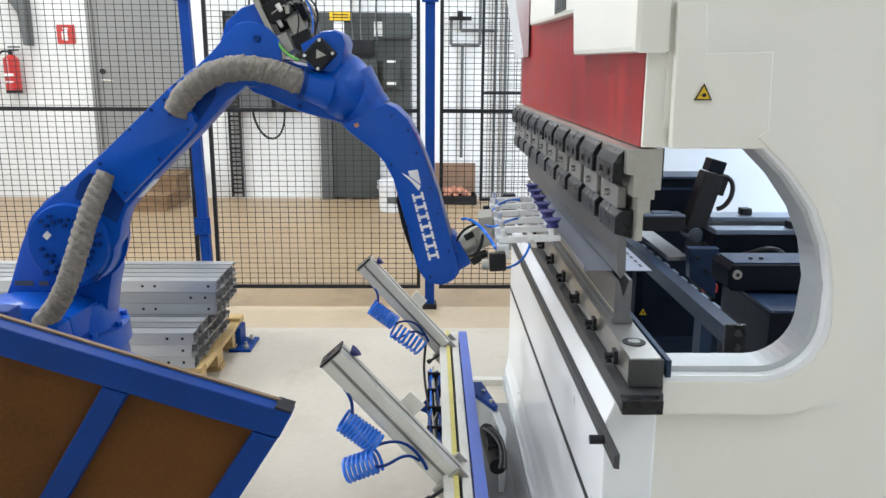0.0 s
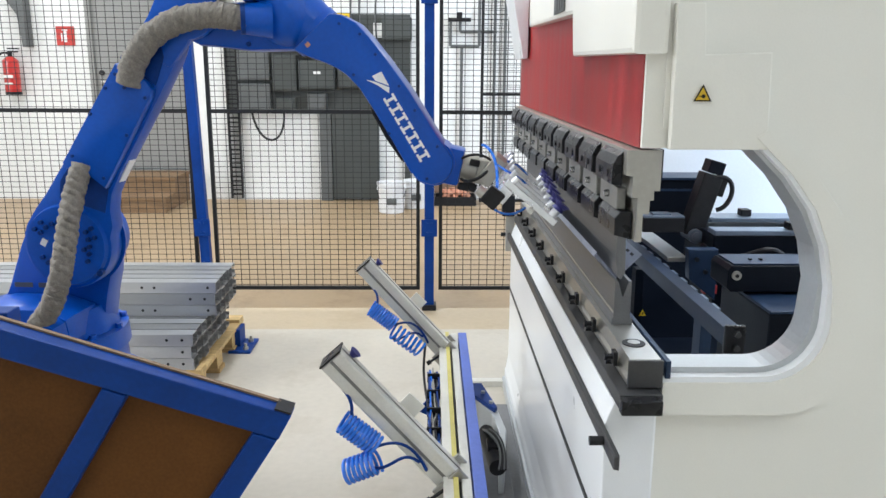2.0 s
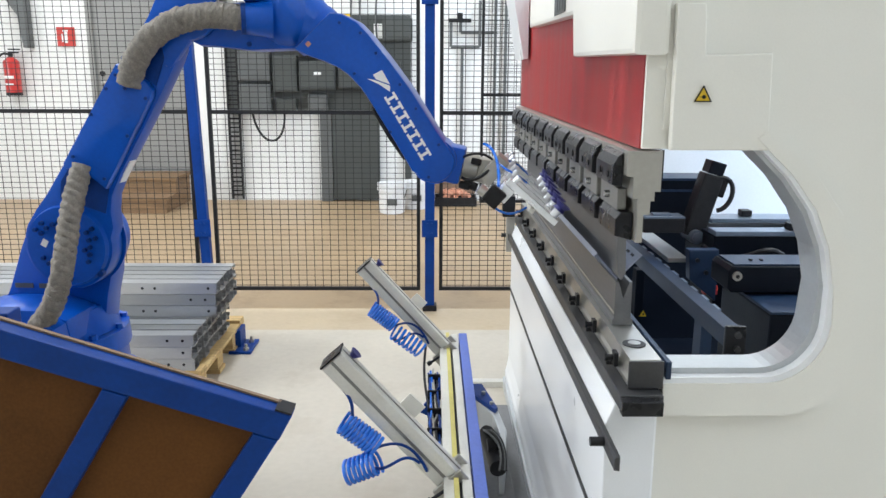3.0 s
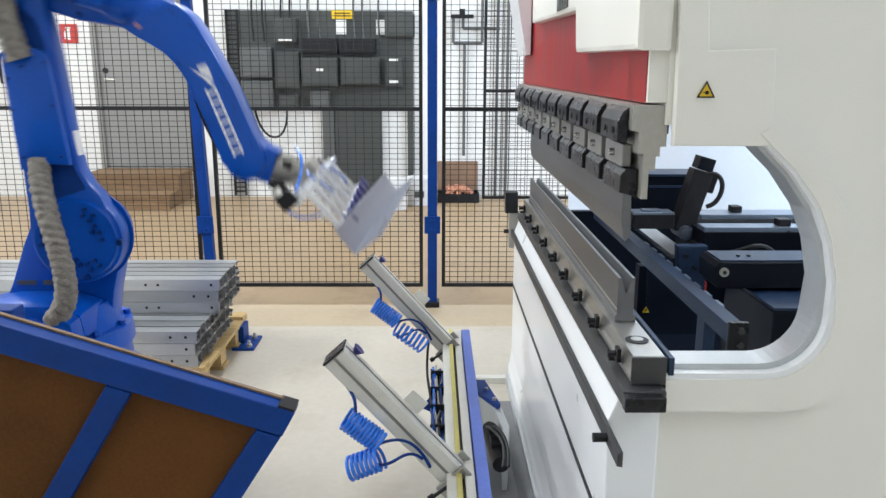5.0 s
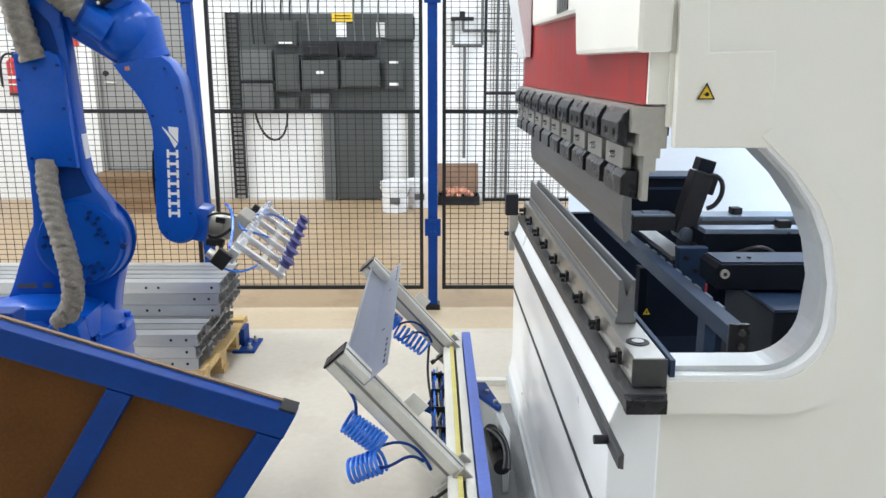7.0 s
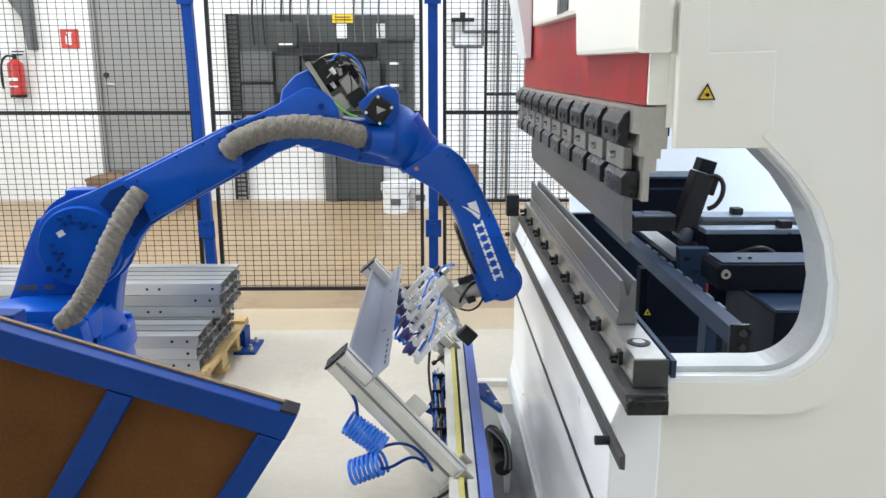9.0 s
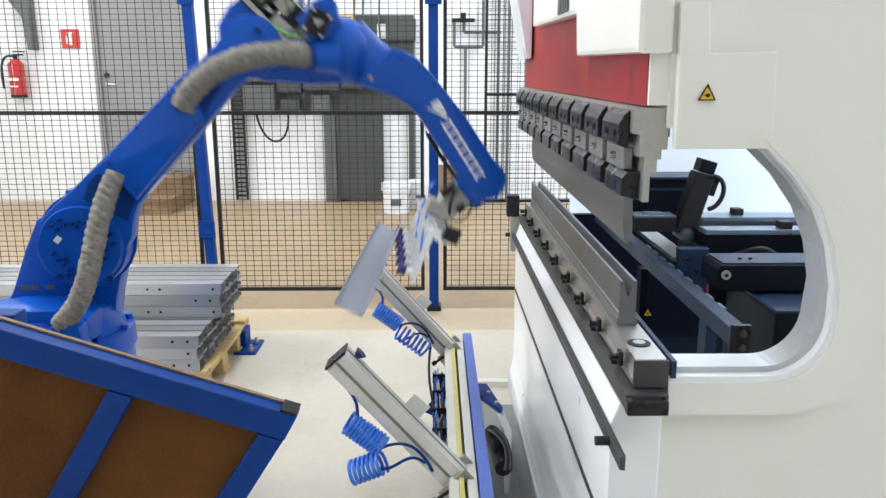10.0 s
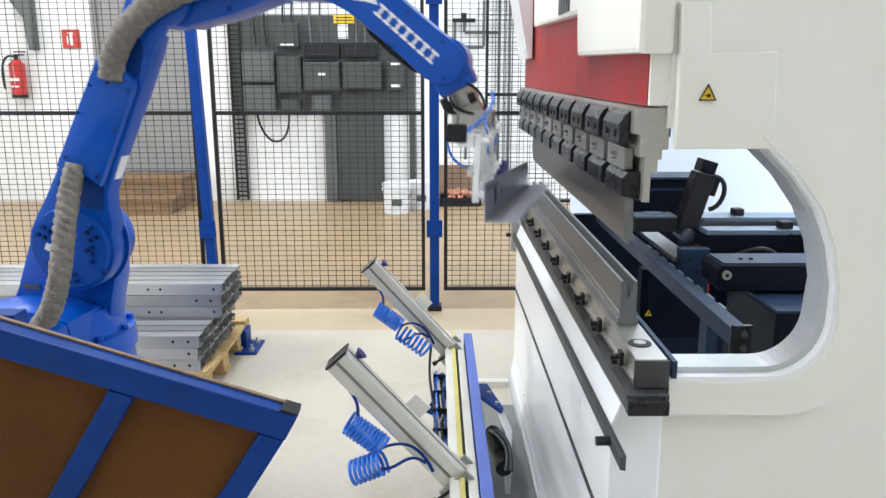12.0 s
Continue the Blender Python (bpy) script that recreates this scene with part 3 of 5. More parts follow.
def station():
    s = thing("turning_station", pose(0, 0, 0), "aluminium turning station with two slanted suction arms", "fixture")
    # long foot rail
    quick("rail", ALU, s, (0.035, 0.075, 1.2, 3.16, 0.37, 0.42), (0.085, 0.112, 1.2, 3.16, 0.37, 0.42), bevel=0.003)
    quick("rail_slot", BLACK, s, (0.077, 0.083, 1.2, 3.16, 0.37, 0.41))
    quick("yellow_strip", YELLOW, s, (0.062, 0.076, 1.2, 3.16, 0.421, 0.426))
    quick("blue_strip", STRIP_BLUE, s, (0.116, 0.15, 1.2, 3.14, 0.36, 0.43), bevel=0.003)
    for y in (1.35, 2.95):
        quick("leg", ALU, s, (0.04, 0.1, y, y + 0.06, 0.01, 0.369), bevel=0.003)
        quick("foot", DARK_STEEL, s, (0.0, 0.14, y - 0.04, y + 0.1, 0, 0.009))
    for i, y in enumerate((1.99, 3.02)):
        m = pose(0.062, y, 0.392, 0, 48, 0)   # local -x climbs the arm
        bm = B()
        box(bm, -0.487, 0.0, -0.035, 0.035, -0.035, 0.035, 0.004)
        bmesh.ops.transform(bm, matrix=m, verts=bm.verts)
        a = part("arm", bm, ALU, s, "slanted aluminium profile")
        bm = B()
        for yy in (-0.036, 0.036):
            box(bm, -0.485, -0.004, yy - 0.0012, yy + 0.0012, -0.004, 0.004)
        for zz in (-0.036, 0.036):
            box(bm, -0.485, -0.004, -0.003, 0.003, zz - 0.0012, zz + 0.0012)
        bmesh.ops.transform(bm, matrix=m, verts=bm.verts)
        part("slot", bm, SPACER, a)
        bm = B()
        box(bm, -0.493, -0.488, -0.036, 0.036, -0.036, 0.036)
        bmesh.ops.transform(bm, matrix=m, verts=bm.verts)
        part("end_cap", bm, BLACKENED, a)
        for q in (-0.05, 0.037):
            bm = B()
            box(bm, -0.03, 0.03, q, q + 0.013, -0.05, 0.05, 0.003)
            bmesh.ops.transform(bm, matrix=m, verts=bm.verts)
            part("clamp_plate", bm, PALE_STEEL, s)
        bm = B()
        rod(bm, m @ Vector((-0.02, -0.04, 0.0)), m @ Vector((-0.02, -0.075, 0.0)), 0.011)
        grip_at = m @ Vector((-0.02, -0.07, 0.0))
        rod(bm, grip_at, grip_at + Vector((-0.05, -0.01, -0.032)), 0.005)
        rod(bm, grip_at + Vector((-0.048, -0.01, -0.03)), grip_at + Vector((-0.062, -0.012, -0.039)), 0.009)
        part("clamp_lever", bm, BLACK, s)
        bm = B()
        box(bm, -0.03, 0.03, -0.003, 0.003, -0.03, 0.03, 0.001)
        box(bm, -0.028, 0.028, -0.036, -0.003, -0.03, -0.026)
        bmesh.ops.transform(bm, matrix=Matrix.Translation((-0.058, y + 0.074, 0.576)) @ pose(0, 0, 0, 0, 44, 0), verts=bm.verts)
        part("stop_plate", bm, CREAM, s, "thin square steel plate")
        bm = B()
        for q, rr in ((0.036, 0.007), (0.042, 0.01), (0.048, 0.014)):
            rod(bm, m @ Vector((-0.452, 0.01, q)), m @ Vector((-0.452, 0.01, q + 0.006)), rr, rr + 0.004, 16)
        STATION_CUPS.append(part("suction_cup", bm, CUP_BLUE, s, "dark blue suction cup"))
        bm = B()
        spiral(bm, (-0.235, y - 0.05, 0.59), (-0.145, y - 0.06, 0.525), 10, 0.029, 0.0052, 0.0)
        spiral(bm, *(((-0.14, y - 0.08, 0.49), (-0.225, y - 0.075, 0.455)) if i == 0 else ((-0.15, y - 0.06, 0.5), (-0.04, y - 0.06, 0.42))), 7, 0.031, 0.0052, 0.0)
        smooth(part("coiled_hose", bm, HOSE_BLUE, s, "coiled blue air hose"), 60)
        for q in (((-0.235, y - 0.02, 0.67), (-0.2, y - 0.05, 0.64), (-0.21, y - 0.06, 0.63), (-0.21, y - 0.05, 0.58)), ((-0.145, y - 0.06, 0.52), (-0.08, y - 0.08, 0.56), (-0.04, y - 0.06, 0.52), (-0.01, y - 0.04, 0.44)), ((-0.15, y - 0.08, 0.47), (-0.1, y - 0.08, 0.46), (-0.08, y - 0.06, 0.52), (-0.03, y - 0.05, 0.47))):
            bm = B()
            sweep(bm, bezier(*q, 10), 0.0045, 6)
            smooth(part("feed_hose", bm, FRAME_BLUE, s))
    # cable chain beside the rail and the drive housing
    c = part("drag_chain", (lambda bm: ([box(bm, -0.01, 0.025, 2.35 + 0.035 * k, 2.378 + 0.035 * k, 0.33, 0.372, 0.003) for k in range(14)], bm)[1])(B()), NAVY, s)
    for y in (2.28, 2.62):
        bm = B()
        slab(bm, [(0.033, 0.41), (0.033, 0.27), (-0.045, 0.31)], "y", y, y + 0.012, 0.002)
        part("gusset", bm, FRAME_BLUE, s, "dark blue triangular gusset")
    for k in range(6):
        q = random.Random(k + 5)
        bm = B()
        pts = [Vector((-0.004 + 0.006 * k + q.uniform(-0.006, 0.006), 2.2 + 0.075 * i, 0.392 + q.uniform(-0.012, 0.012))) for i in range(9)]
        sweep(bm, pts, 0.004, 6)
        smooth(part("cable", bm, (FRAME_BLUE, HOSE_BLUE, PALE_STEEL, PALE_STEEL, BLACK, FRAME_BLUE)[k], s), 80)
    for k in range(4):
        quick("cable_tie", BLACK, s, (-0.012, 0.036, 2.28 + 0.15 * k, 2.286 + 0.15 * k, 0.374, 0.408), bevel=0.002)
    quick("hose_union", HOSE_BLUE, s, (0.0, 0.03, 2.14, 2.19, 0.38, 0.41), bevel=0.006)
    bm = B()
    sweep(bm, bezier((-0.02, 3.0, 0.43), (-0.04, 2.9, 0.3), (-0.01, 2.7, 0.35), (0.0, 2.4, 0.36), 14), 0.005, 6)
    smooth(part("hose", bm, BLACK, s))
    # open drive housing between station and press
    d = thing("drive_unit", pose(0, 0, 0), "pale grey open drive housing with a black motor and cables", "machine unit")
    quick("base_plate", MAT_GREY, d, (0.18, 0.3, 2.35, 3.1, 0.013, 0.03), bevel=0.003)
    bm = B()
    slab(bm, [(0.18, 3.1), (0.212, 3.1), (0.27, 2.84), (0.284, 2.7), (0.262, 2.53), (0.243, 2.53), (0.254, 2.68), (0.24, 2.84), (0.18, 3.0)], "z", 0.031, 0.2, 0.006)
    part("housing", bm, RIM_GREY, d, "pale grey bent housing")
    bm = B()
    rod(bm, (0.215, 2.78, 0.15), (0.236, 2.5, 0.15), 0.03, seg=20)
    rod(bm, (0.214, 2.8, 0.15), (0.215, 2.78, 0.15), 0.022, seg=20)
    box(bm, 0.205, 0.245, 2.58, 2.66, 0.16, 0.19, 0.005)
    smooth(part("motor", bm, BLACK, d, "black drive motor"), 35)
    for k in range(5):
        q = random.Random(k)
        bm = B()
        sweep(bm, bezier((0.2 + 0.008 * k, 2.74, 0.18), (0.2 + 0.012 * k, 2.62, 0.225 + q.uniform(-0.01, 0.01)), (0.27, 2.56, 0.225), (0.235 + 0.006 * k, 2.45, 0.17), 14), 0.004, 6)
        smooth(part("cable", bm, BLACK if k % 3 else CABINET_MID, d))
    bm = B()
    slab(bm, [(0.165, 3.1), (0.215, 3.1), (0.262, 2.86), (0.25, 2.84), (0.165, 3.0)], "z", 0.201, 0.22, 0.003)
    part("bracket", bm, FRAME_BLUE, d, "dark blue cover plate")
    for x, y in ((0.215, 2.99), (0.24, 2.89)):
        bm = B()
        rod(bm, (x, y, 0.22), (x, y, 0.23), 0.008, seg=10)
        part("bolt", bm, BRIGHT_STEEL, d)
    fr = thing("floor_channel", pose(0.3, 3.62, 0), "pale steel floor channel between station and press", "channel")
    quick("strip", ALU, fr, (-0.14, 0.06, -0.04, 0.0, 0, 0.03), (-0.14, 0.06, 0.012, 0.03, 0, 0.02), bevel=0.002)
    tagged(quick("floor_mat", MAT_GREY, None, (0.17, 0.352, 0.9, 3.35, 0.001, 0.012)), "dark grey sheet on the floor before the press", "mat")


# ---- press brake ----
def press_brake():
    p = thing("press_brake", pose(0, 0, 0), "cream press brake with red ram and steel tooling", "press brake")
    # bed front, foot and near end
    bm = B()
    slab(bm, [(0.364, 0.0), (0.493, 0.0), (0.493, 0.803), (0.398, 0.803), (0.38, 0.755), (0.38, 0.16), (0.37, 0.1), (0.364, 0.08)], "y", 1.575, 3.62, 0.006)
    part("bed", bm, WHITE_PANEL, p, "white painted bed")
    quick("seam", BLACK, p, (0.3775, 0.381, 1.56, 3.61, 0.484, 0.5))
    quick("plinth_strip", RIM_GREY, p, (0.352, 0.363, 1.3, 3.6, 0.0, 0.05))
    # tool-height rail on the front
    bm = B()
    slab(bm, [(0.368, 0.722), (0.3795, 0.72), (0.3795, 0.752), (0.371, 0.752), (0.368, 0.748)], "y", 1.43, 3.72, 0.003)
    part("front_rail", bm, DARK_STEEL, p)
    for y in (1.53, 3.7):
        bm = B()
        rod(bm, (0.368, y, 0.737), (0.338, y, 0.737), 0.01)
        part("rail_knob", bm, BLACK, p)
    # bed top bar and die holder
    quick("table_bar", DARK_STEEL, p, (0.398, 0.49, 1.53, 3.66, 0.806, 0.84), bevel=0.003)
    quick("bar_end", BLACKENED, p, (0.396, 0.482, 1.5, 1.528, 0.806, 0.838), bevel=0.003)
    bm = B()
    slab(bm, [(0.425, 0.842), (0.497, 0.842), (0.497, 0.86), (0.492, 0.868), (0.492, 0.905), (0.425, 0.905), (0.425, 0.868), (0.42, 0.86), (0.42, 0.85)], "y", 1.57, 3.64, 0.002)
    part("die_holder", bm, BRIGHT_STEEL, p, "bright ground die holder")
    quick("holder_end", DARK_STEEL, p, (0.421, 0.496, 1.562, 1.5685, 0.843, 0.904), bevel=0.001)
    quick("rear_rail", SLATE, p, (0.503, 0.515, 1.57, 3.6, 0.86, 0.9), bevel=0.002)
    for k in range(9):
        y = 1.66 + k * 0.235
        c = quick("clamp_block", BLACKENED, p, (0.409, 0.419, y - 0.014, y + 0.014, 0.86, 0.892), bevel=0.002)
        bm = B()
        rod(bm, (0.409, y, 0.878), (0.396, y, 0.878), 0.007, seg=6)
        rod(bm, (0.396, y, 0.878), (0.39, y, 0.878), 0.009, seg=10)
        rod(bm, (0.419, y + 0.026, 0.856), (0.4, y + 0.026, 0.856), 0.006, seg=8)
        part("bolt", bm, BLACK, c)
    bm = B()
    rod(bm, (0.458, 1.67, 0.905), (0.458, 1.67, 0.907), 0.026, seg=24)
    bore = part("bore", bm, BLACK, p)
    bm = B()
    rod(bm, (0.458, 1.67, 0.9075), (0.458, 1.67, 0.909), 0.014, seg=20)
    part("bore_screw", bm, BRIGHT_STEEL, bore)
    # die with V groove
    bm = B()
    slab(bm, [(0.437, 0.906), (0.487, 0.906), (0.487, 0.92), (0.481, 0.925), (0.481, 1.015), (0.474, 1.015), (0.461, 0.975), (0.448, 1.015), (0.441, 1.015), (0.441, 0.925), (0.437, 0.92)], "y", 1.8, 3.56, 0.001)
    part("die", bm, STEEL, p, "ground steel V die")
    # thin bright strip painted along the die as a highlight
    quick("edge_light", BRIGHT_STEEL, p, (0.4395, 0.4408, 1.8, 3.56, 0.935, 0.94))
    # side frame with rounded window
    y0, y1 = 1.6, 1.66
    bm = B()
    # one plate, cut out round the window
    slab(bm, [(0.497, 0.0), (2.6, 0.0), (2.6, 3.1), (0.471, 3.1), (0.471, 1.39), (0.66, 1.39), (0.76, 1.31), (0.83, 1.2), (0.865, 1.08), (0.868, 0.98)] + arc(0.74, 0.95, 0.13, 0, -90, 10)[1:] + [(0.497, 0.82)], "y", y0, y1)
    part("side_frame", bm, CREAM, p, "cream painted side frame")
    # raised surround
    ring_out = [(0.5, 0.776), (0.76, 0.776)] + arc(0.763, 0.914, 0.138, -90, 0, 10)[1:] + [(0.902, 1.03), (0.884, 1.135), (0.845, 1.22), (0.78, 1.305), (0.676, 1.39)]
    ring_in = [(0.5, 0.85), (0.715, 0.85)] + arc(0.715, 0.985, 0.135, -90, 0, 10)[1:] + [(0.845, 1.06), (0.825, 1.15), (0.79, 1.23), (0.735, 1.3), (0.655, 1.375)]
    bm = B()
    band(bm, ring_out, ring_in, 1.572, 1.645)
    part("surround", bm, CREAM, p)
    # bevel strip in greyer cream, its soft edge shading put into the colour
    bm = B()
    foot = [(q[0] + 0.012 * min(1.0, max(0.0, (q[0] - 0.6) / 0.25)), q[1] - 0.012 * (1.0 if q[1] < 0.8 else max(0.0, 1 - (q[1] - 0.8) / 0.2))) for q in ring_out]
    for (u0, d0), (u1, d1) in (((foot, 1.599), (ring_out, 1.572)),):
        lower, upper = [bm.verts.new((q[0], d0, q[1])) for q in u0], [bm.verts.new((q[0], d1, q[1])) for q in u1]
        for i in range(len(lower) - 1):
            bm.faces.new((lower[i], lower[i + 1], upper[i + 1], upper[i]))
    smooth(part("surround_edge", bm, EDGE_SHADE_GREY, p), 60)
    glass_in = [(0.5, 0.876), (0.709, 0.876)] + arc(0.709, 0.988, 0.112, -90, 0, 10)[1:] + [(0.826, 1.06), (0.808, 1.143), (0.775, 1.217), (0.722, 1.288), (0.64, 1.366)]
    bm = B()
    band(bm, ring_in, [(a[0] * 0.5 + b[0] * 0.5, a[1] * 0.5 + b[1] * 0.5) for a, b in zip(ring_in, glass_in)], 1.576, 1.66)
    part("rim", bm, WHITE_PANEL, p)
    bm = B()
    band(bm, [(a[0] * 0.5 + b[0] * 0.5, a[1] * 0.5 + b[1] * 0.5) for a, b in zip(ring_in, glass_in)], glass_in, 1.6, 1.68)
    part("window_rim", bm, RIM_GREY, p, "grey window rim")
    # near cover tab with the warning sign
    bm = B()
    slab(bm, [(0.482, 1.35), (0.679, 1.35), (0.671, 1.541), (0.54, 1.537), (0.533, 1.631), (0.53, 1.634), (0.477, 1.634), (0.48, 1.53)], "y", 1.574, 1.5995, 0.003)
    part("cover_tab", bm, CREAM, p)
    sg = part("warning_sign", (lambda bm: (slab(bm, [(0.521, 1.447), (0.554, 1.447), (0.5375, 1.477)], "y", 1.571, 1.574), bm)[1])(B()), SIGN_YELLOW, p, "yellow triangular warning sign")
    bm = B()
    band(bm, [(0.5195, 1.446), (0.5555, 1.446), (0.5375, 1.479), (0.5195, 1.446)], [(0.5235, 1.4485), (0.5515, 1.4485), (0.5375, 1.474), (0.5235, 1.4485)], 1.5695, 1.5715)
    rod(bm, (0.539, 1.5715, 1.456), (0.539, 1.569, 1.456), 0.004, seg=8)
    box(bm, 0.53, 0.537, 1.5695, 1.5712, 1.4555, 1.4565)
    part("pictogram", bm, BLACK, sg)
    # upper covers along the front
    bm = B()
    slab(bm, [(2.27, 1.545), (1.585, 1.537), (1.585, 2.4), (3.3, 2.4), (3.3, 1.68), (2.3, 1.66)], "x", 0.398, 0.47, 0.012)
    part("front_cover", bm, CREAM, p)
    bm = B()
    slab(bm, [(0.335, 1.9), (0.398, 1.56), (0.42, 1.56), (0.42, 2.4), (0.335, 2.4)], "y", 3.5, 3.82, 0.004)
    part("end_cover", bm, WHITE_PANEL, p)
    quick("name_plate", CABINET, p, (0.394, 0.3975, 2.42, 2.62, 1.68, 1.76), label="dark grey plate")
    for k in range(3):
        quick("plate_mark", CABINET_MID, p, (0.392, 0.394, 2.46 + 0.045 * k, 2.485 + 0.045 * k, 1.69, 1.74))
    quick("far_frame", CREAM, p, (0.52, 2.6, 3.66, 3.72, 0, 0.8), (2.1, 2.6, 3.66, 3.72, 0.8, 3.1))
    quick("control_box", BLACK, p, (0.34, 0.4, 3.67, 3.72, 0.83, 0.93), bevel=0.004)
    quick("control_arm", PALE_STEEL, p, (0.36, 0.4, 3.67, 3.71, 0.66, 0.829), bevel=0.003)
    press_inside(p)
    return p


def band(bm, a, b, lo, hi):
    """A closed strip between two open outlines, as thick as lo to hi along y."""
    va, vb = [[bm.verts.new((q[0], d, q[1])) for q in a] for d in (lo, hi)], [[bm.verts.new((q[0], d, q[1])) for q in b] for d in (lo, hi)]
    for i in range(len(a) - 1):
        bm.faces.new((va[0][i], va[0][i + 1], vb[0][i + 1], vb[0][i]))
        bm.faces.new((va[1][i], va[1][i + 1], vb[1][i + 1], vb[1][i]))
        bm.faces.new((va[0][i], va[0][i + 1], va[1][i + 1], va[1][i]))
        bm.faces.new((vb[0][i], vb[0][i + 1], vb[1][i + 1], vb[1][i]))
    for i in (0, len(a) - 1):
        bm.faces.new((va[0][i], vb[0][i], vb[1][i], va[1][i]))


def press_inside(p):
    # pale blue sheet put in for the bright daylight behind the gauge
    quick("rear_guard", BACK_PALE, p, (0.75, 3.4, 4.3, 4.32, 0.5, 2.4), label="pale blue sheet standing in for daylight behind the gauge")
    # near-black sheets added as the shade at the press's back and bottom
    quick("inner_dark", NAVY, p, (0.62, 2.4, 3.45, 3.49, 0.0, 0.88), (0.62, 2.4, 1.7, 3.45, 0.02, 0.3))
    # gauge beam running into the depth
    bm = B()
    slab(bm, [(0.705, 0.86), (0.745, 0.86), (0.745, 0.905), (0.705, 0.905)], "y", 1.78, 3.4, 0.003)
    part("gauge_beam", bm, SLATE, p)
    quick("beam_rail", BRIGHT_STEEL, p, (0.765, 0.83, 2.45, 3.4, 0.905, 0.92), bevel=0.002)
    quick("beam_foot", SLATE, p, (0.71, 0.74, 1.95, 2.01, 0.302, 0.858), bevel=0.003)
    end = quick("beam_end", BLACKENED, p, (0.702, 0.752, 1.765, 1.779, 0.8, 0.915), bevel=0.004)
    for z in (0.83, 0.86, 0.895):
        bm = B()
        rod(bm, (0.73, 1.765, z), (0.73, 1.755, z), 0.008, seg=12)
        part("roller", bm, DARK_STEEL, end)
    for k in range(9):
        y = 1.95 + 0.09 * k
        quick("rack_tooth", RAIL_SHEEN, p, (0.746, 0.758, y, y + 0.05, 0.893, 0.901))
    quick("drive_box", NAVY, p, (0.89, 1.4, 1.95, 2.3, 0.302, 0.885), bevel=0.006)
    # paler plate that puts the drive box's lit top into colour
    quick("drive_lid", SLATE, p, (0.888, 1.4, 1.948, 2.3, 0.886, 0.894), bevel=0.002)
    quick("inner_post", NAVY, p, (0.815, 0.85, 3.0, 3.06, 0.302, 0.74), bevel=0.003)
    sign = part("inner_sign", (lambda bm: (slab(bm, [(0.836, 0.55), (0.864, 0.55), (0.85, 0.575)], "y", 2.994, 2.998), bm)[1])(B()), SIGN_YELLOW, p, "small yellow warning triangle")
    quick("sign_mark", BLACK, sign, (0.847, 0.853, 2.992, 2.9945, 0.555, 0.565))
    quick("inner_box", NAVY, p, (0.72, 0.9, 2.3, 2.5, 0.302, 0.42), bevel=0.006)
    bm = B()
    for k in range(3):
        sweep(bm, bezier((0.76 + 0.02 * k, 2.6, 0.31), (0.7, 2.5, 0.4 + 0.03 * k), (0.8, 2.4, 0.5), (0.78 + 0.02 * k, 2.3, 0.31), 12), 0.008, 6)
    smooth(part("inner_cable", bm, BLACK, p))


def ram():
    r = thing("press_ram", pose(0, 0, 0), "red press ram with clamped steel punch, sliding up and down", "press ram")
    quick("ram_plate", RED_PANEL, r, (0.43, 0.476, 1.62, 3.84, 1.433, 1.9), bevel=0.002, label="red painted ram face")
    quick("ram_end", CREAM, r, (0.432, 0.497, 1.606, 1.618, 1.435, 1.9))
    bm = B()
    slab(bm, [(0.405, 1.43), (0.478, 1.43), (0.478, 1.345), (0.466, 1.345), (0.466, 1.325), (0.458, 1.325), (0.458, 1.296), (0.445, 1.296), (0.445, 1.236), (0.432, 1.236), (0.432, 1.33), (0.42, 1.33), (0.42, 1.375), (0.405, 1.378)], "y", 1.612, 3.8, 0.001)
    part("tool_holder", bm, PALE_STEEL, r, "pale steel tool holder")
    quick("holder_back", BLACKENED, r, (0.479, 0.486, 1.63, 3.78, 1.37, 1.43))
    n = 10
    for k in range(n):
        y = 1.64 + k * 0.217
        c = thing_part("clamp", r)
        bm = B()
        slab(bm, [(0.404, 1.424), (0.392, 1.415), (0.382, 1.395), (0.382, 1.355), (0.404, 1.35)], "y", y, y + 0.17, 0.003)
        part("upper_jaw", bm, BLACKENED, c)
        bm = B()
        slab(bm, [(0.419, 1.345), (0.4, 1.345), (0.4, 1.298), (0.419, 1.298)], "y", y + 0.02, y + 0.19, 0.003)
        part("spacer", bm, SPACER, c)
        bm = B()
        slab(bm, [(0.43, 1.296), (0.405, 1.296), (0.393, 1.282), (0.393, 1.245), (0.43, 1.235)], "y", y, y + 0.17, 0.003)
        part("lower_jaw", bm, BLACKENED, c)
        bm = B()
        rod(bm, (0.4, y + 0.1, 1.322), (0.388, y + 0.1, 1.322), 0.009, 0.0075, seg=12)
        part("screw", bm, SCREW, c)
        for yy in (0.04, 0.12):
            bm = B()
            rod(bm, (0.384, y + yy, 1.375), (0.379, y + yy, 1.375), 0.008, seg=8)
            part("jaw_screw", bm, BLACK, c)
    bm = B()
    slab(bm, [(0.441, 1.25), (0.458, 1.25), (0.462, 1.16), (0.463, 1.12), (0.452, 1.104), (0.445, 1.115), (0.439, 1.16)], "y", 1.8, 3.58, 0.001)
    part("punch", bm, STEEL, r, "ground steel punch")
    return r


def thing_part(name, parent):
    ob = new(name)
    ob.empty_display_size = 0.03
    ob.parent = parent
    return ob


